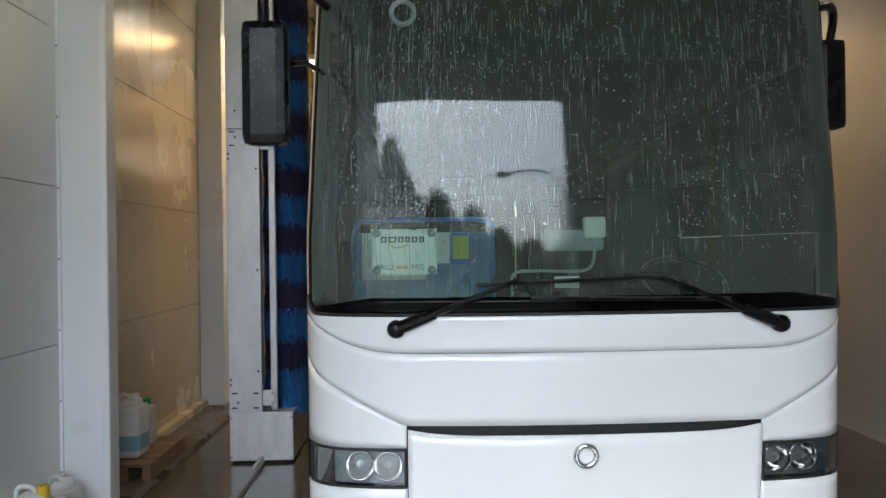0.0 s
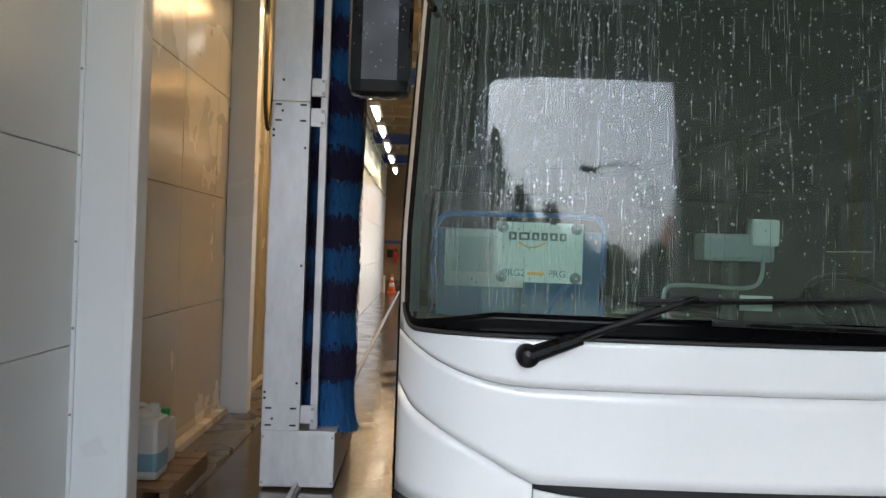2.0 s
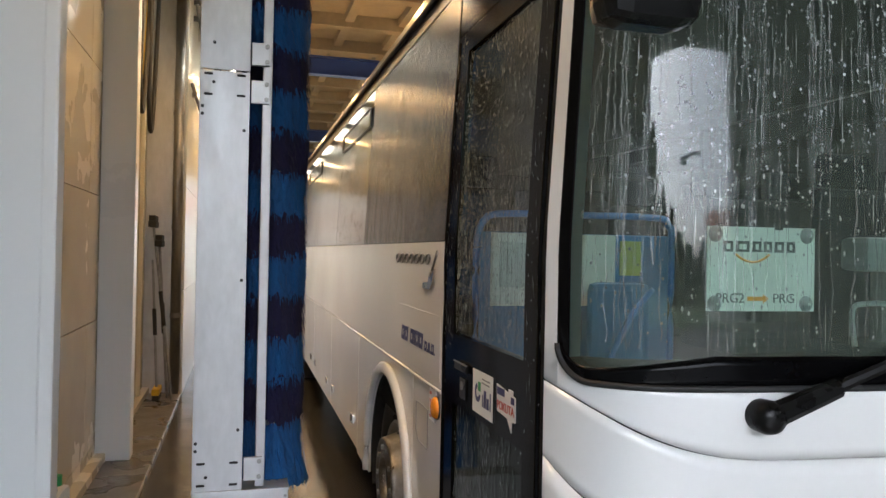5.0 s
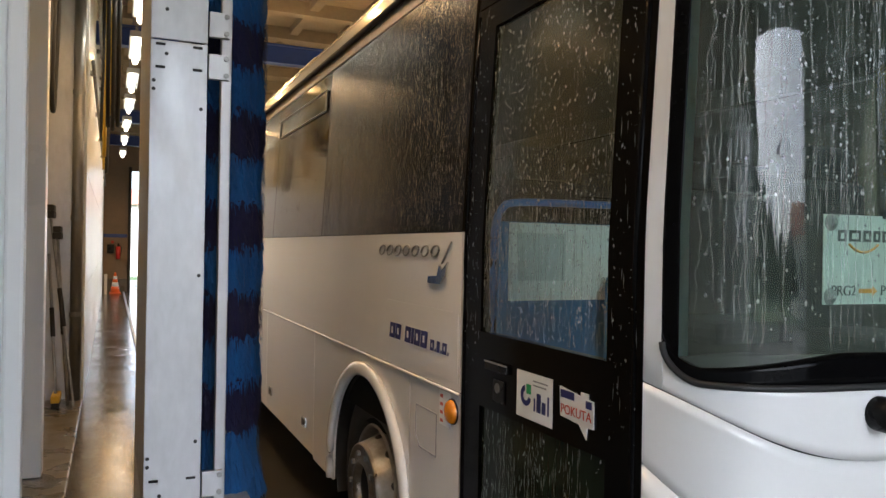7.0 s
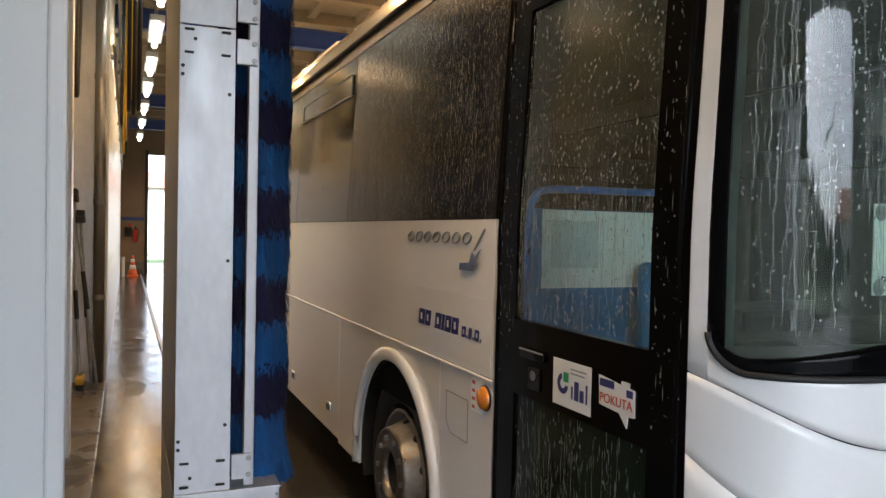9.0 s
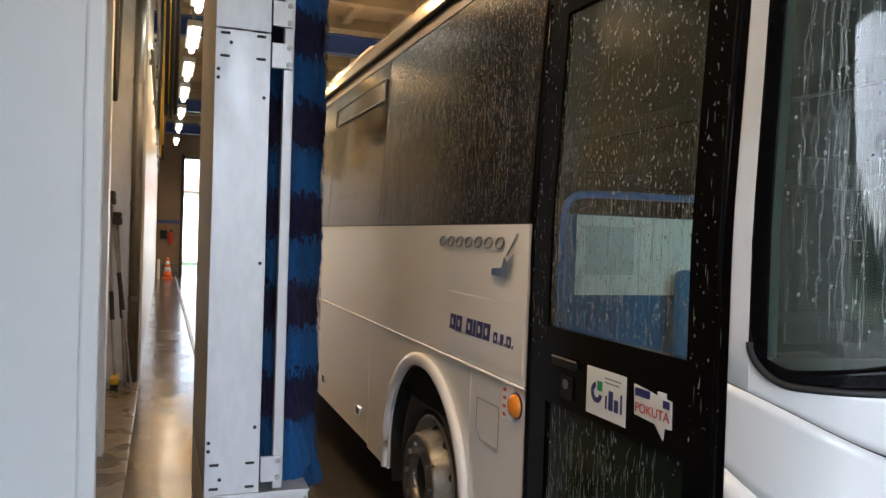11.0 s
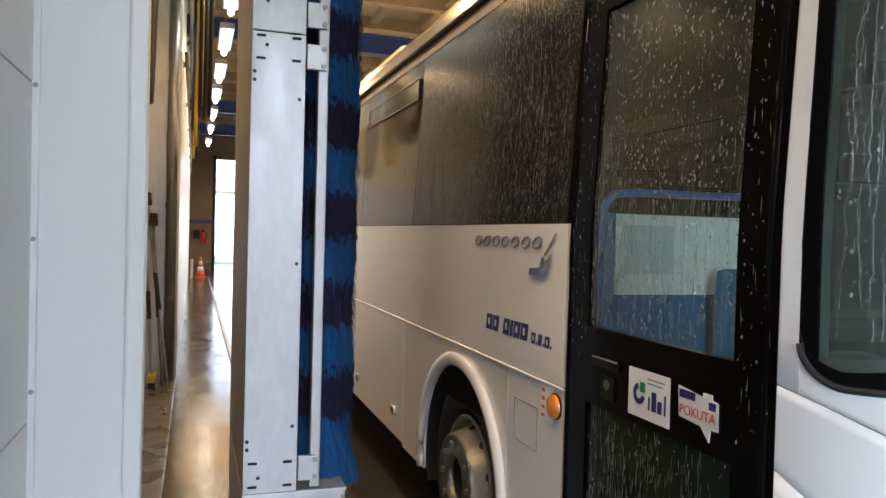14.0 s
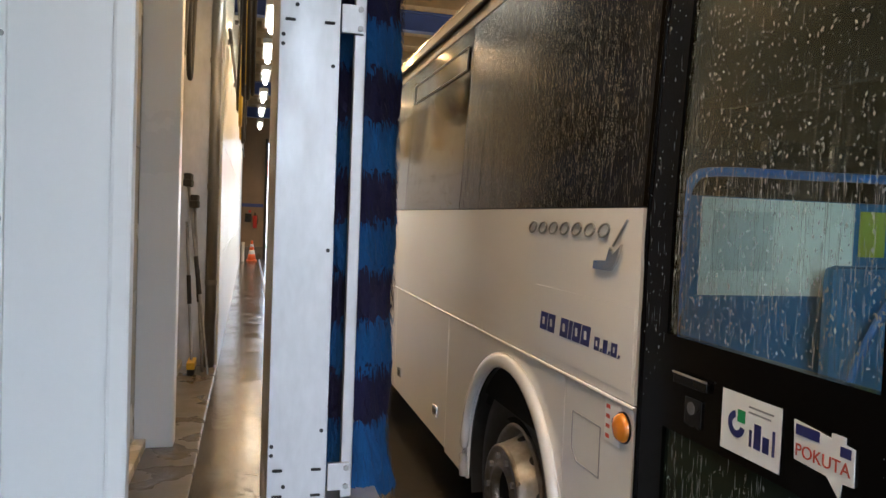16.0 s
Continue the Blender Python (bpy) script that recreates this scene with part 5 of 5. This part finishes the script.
tree(-6.4, -22, 8.6, 4.8, 3)
tree(-2.9, -22.5, 5.8, 3.0, 5)
tree(-0.6, -22, 4.9, 1.7, 8)
tree(1.0, -24, 3.9, 2.2, 11)
tree(3.2, -26, 3.4, 2.4, 14)
tree(6.0, -27, 3.6, 2.8, 17)
lp = thing("street_lamp", (3.8, -16, -0.2), "grey street lamp with a curved arm", "street lamp")
part("mast", cyl((3.8, -16, -0.2), (3.8, -16, 4.7), 0.08, 12, 0.055), "greyprint", lp)
part("arm", tube(bend([(3.8, -16, 4.6), (3.7, -16, 5.1), (3.2, -16, 5.48), (2.4, -16, 5.58), (1.55, -16, 5.46)]), 0.055, 8), "greyprint", lp, smooth=True)
part("head", box(0.90, -16.15, 5.28, 1.60, -15.85, 5.50, 0.06), "greyprint", lp)


def house(x0, y0, x1, y1, hw, hr, label):
    h = thing("house", ((x0 + x1) / 2, (y0 + y1) / 2, -0.2), label, "house")
    part("wall", box(x0, y0, -0.2, x1, y1, hw), "render", h)
    b = bmesh.new()
    ym = (y0 + y1) / 2
    vs = [b.verts.new(v) for v in ((x0 - 0.4, y0 - 0.4, hw), (x1 + 0.4, y0 - 0.4, hw), (x1 + 0.4, y1 + 0.4, hw), (x0 - 0.4, y1 + 0.4, hw), (x0 - 0.4, ym, hr), (x1 + 0.4, ym, hr))]
    for f in ((0, 1, 5, 4), (2, 3, 4, 5), (0, 4, 3), (1, 2, 5), (0, 3, 2, 1)):
        b.faces.new([vs[k] for k in f])
    part("roof", b, "brick", h)
    n = int((x1 - x0) / 2.4)
    for k in range(n):
        xa = x0 + 0.8 + k * 2.4
        for yy in (y0 - 0.03, y1 + 0.03):
            w = part("window", box(xa, yy - 0.03, 1.0, xa + 1.1, yy + 0.03, 2.3, 0.01), "paper", h)
            part("pane", box(xa + 0.08, yy - 0.04, 1.08, xa + 1.02, yy + 0.04, 2.22), "sidewin", w)


house(-9, 54, 9, 62, 4.3, 5.6, "white house with a red tiled roof beyond the exit")
house(8, -36, 30, -27, 3.6, 6.0, "low white building with a red roof across the yard")
fence = thing("fence", (0, 44, -0.2), "pale garden fence beyond the exit", "fence")
for k in range(14):
    part("board", box(-7 + k, 44, -0.2, -6.06 + k, 44.06, 1.5, 0.01), "render", fence)
for k in range(8):
    part("post", box(-7.05 + 2 * k, 43.94, -0.2, -6.95 + 2 * k, 44.0, 1.6, 0.01), "kerb", fence)
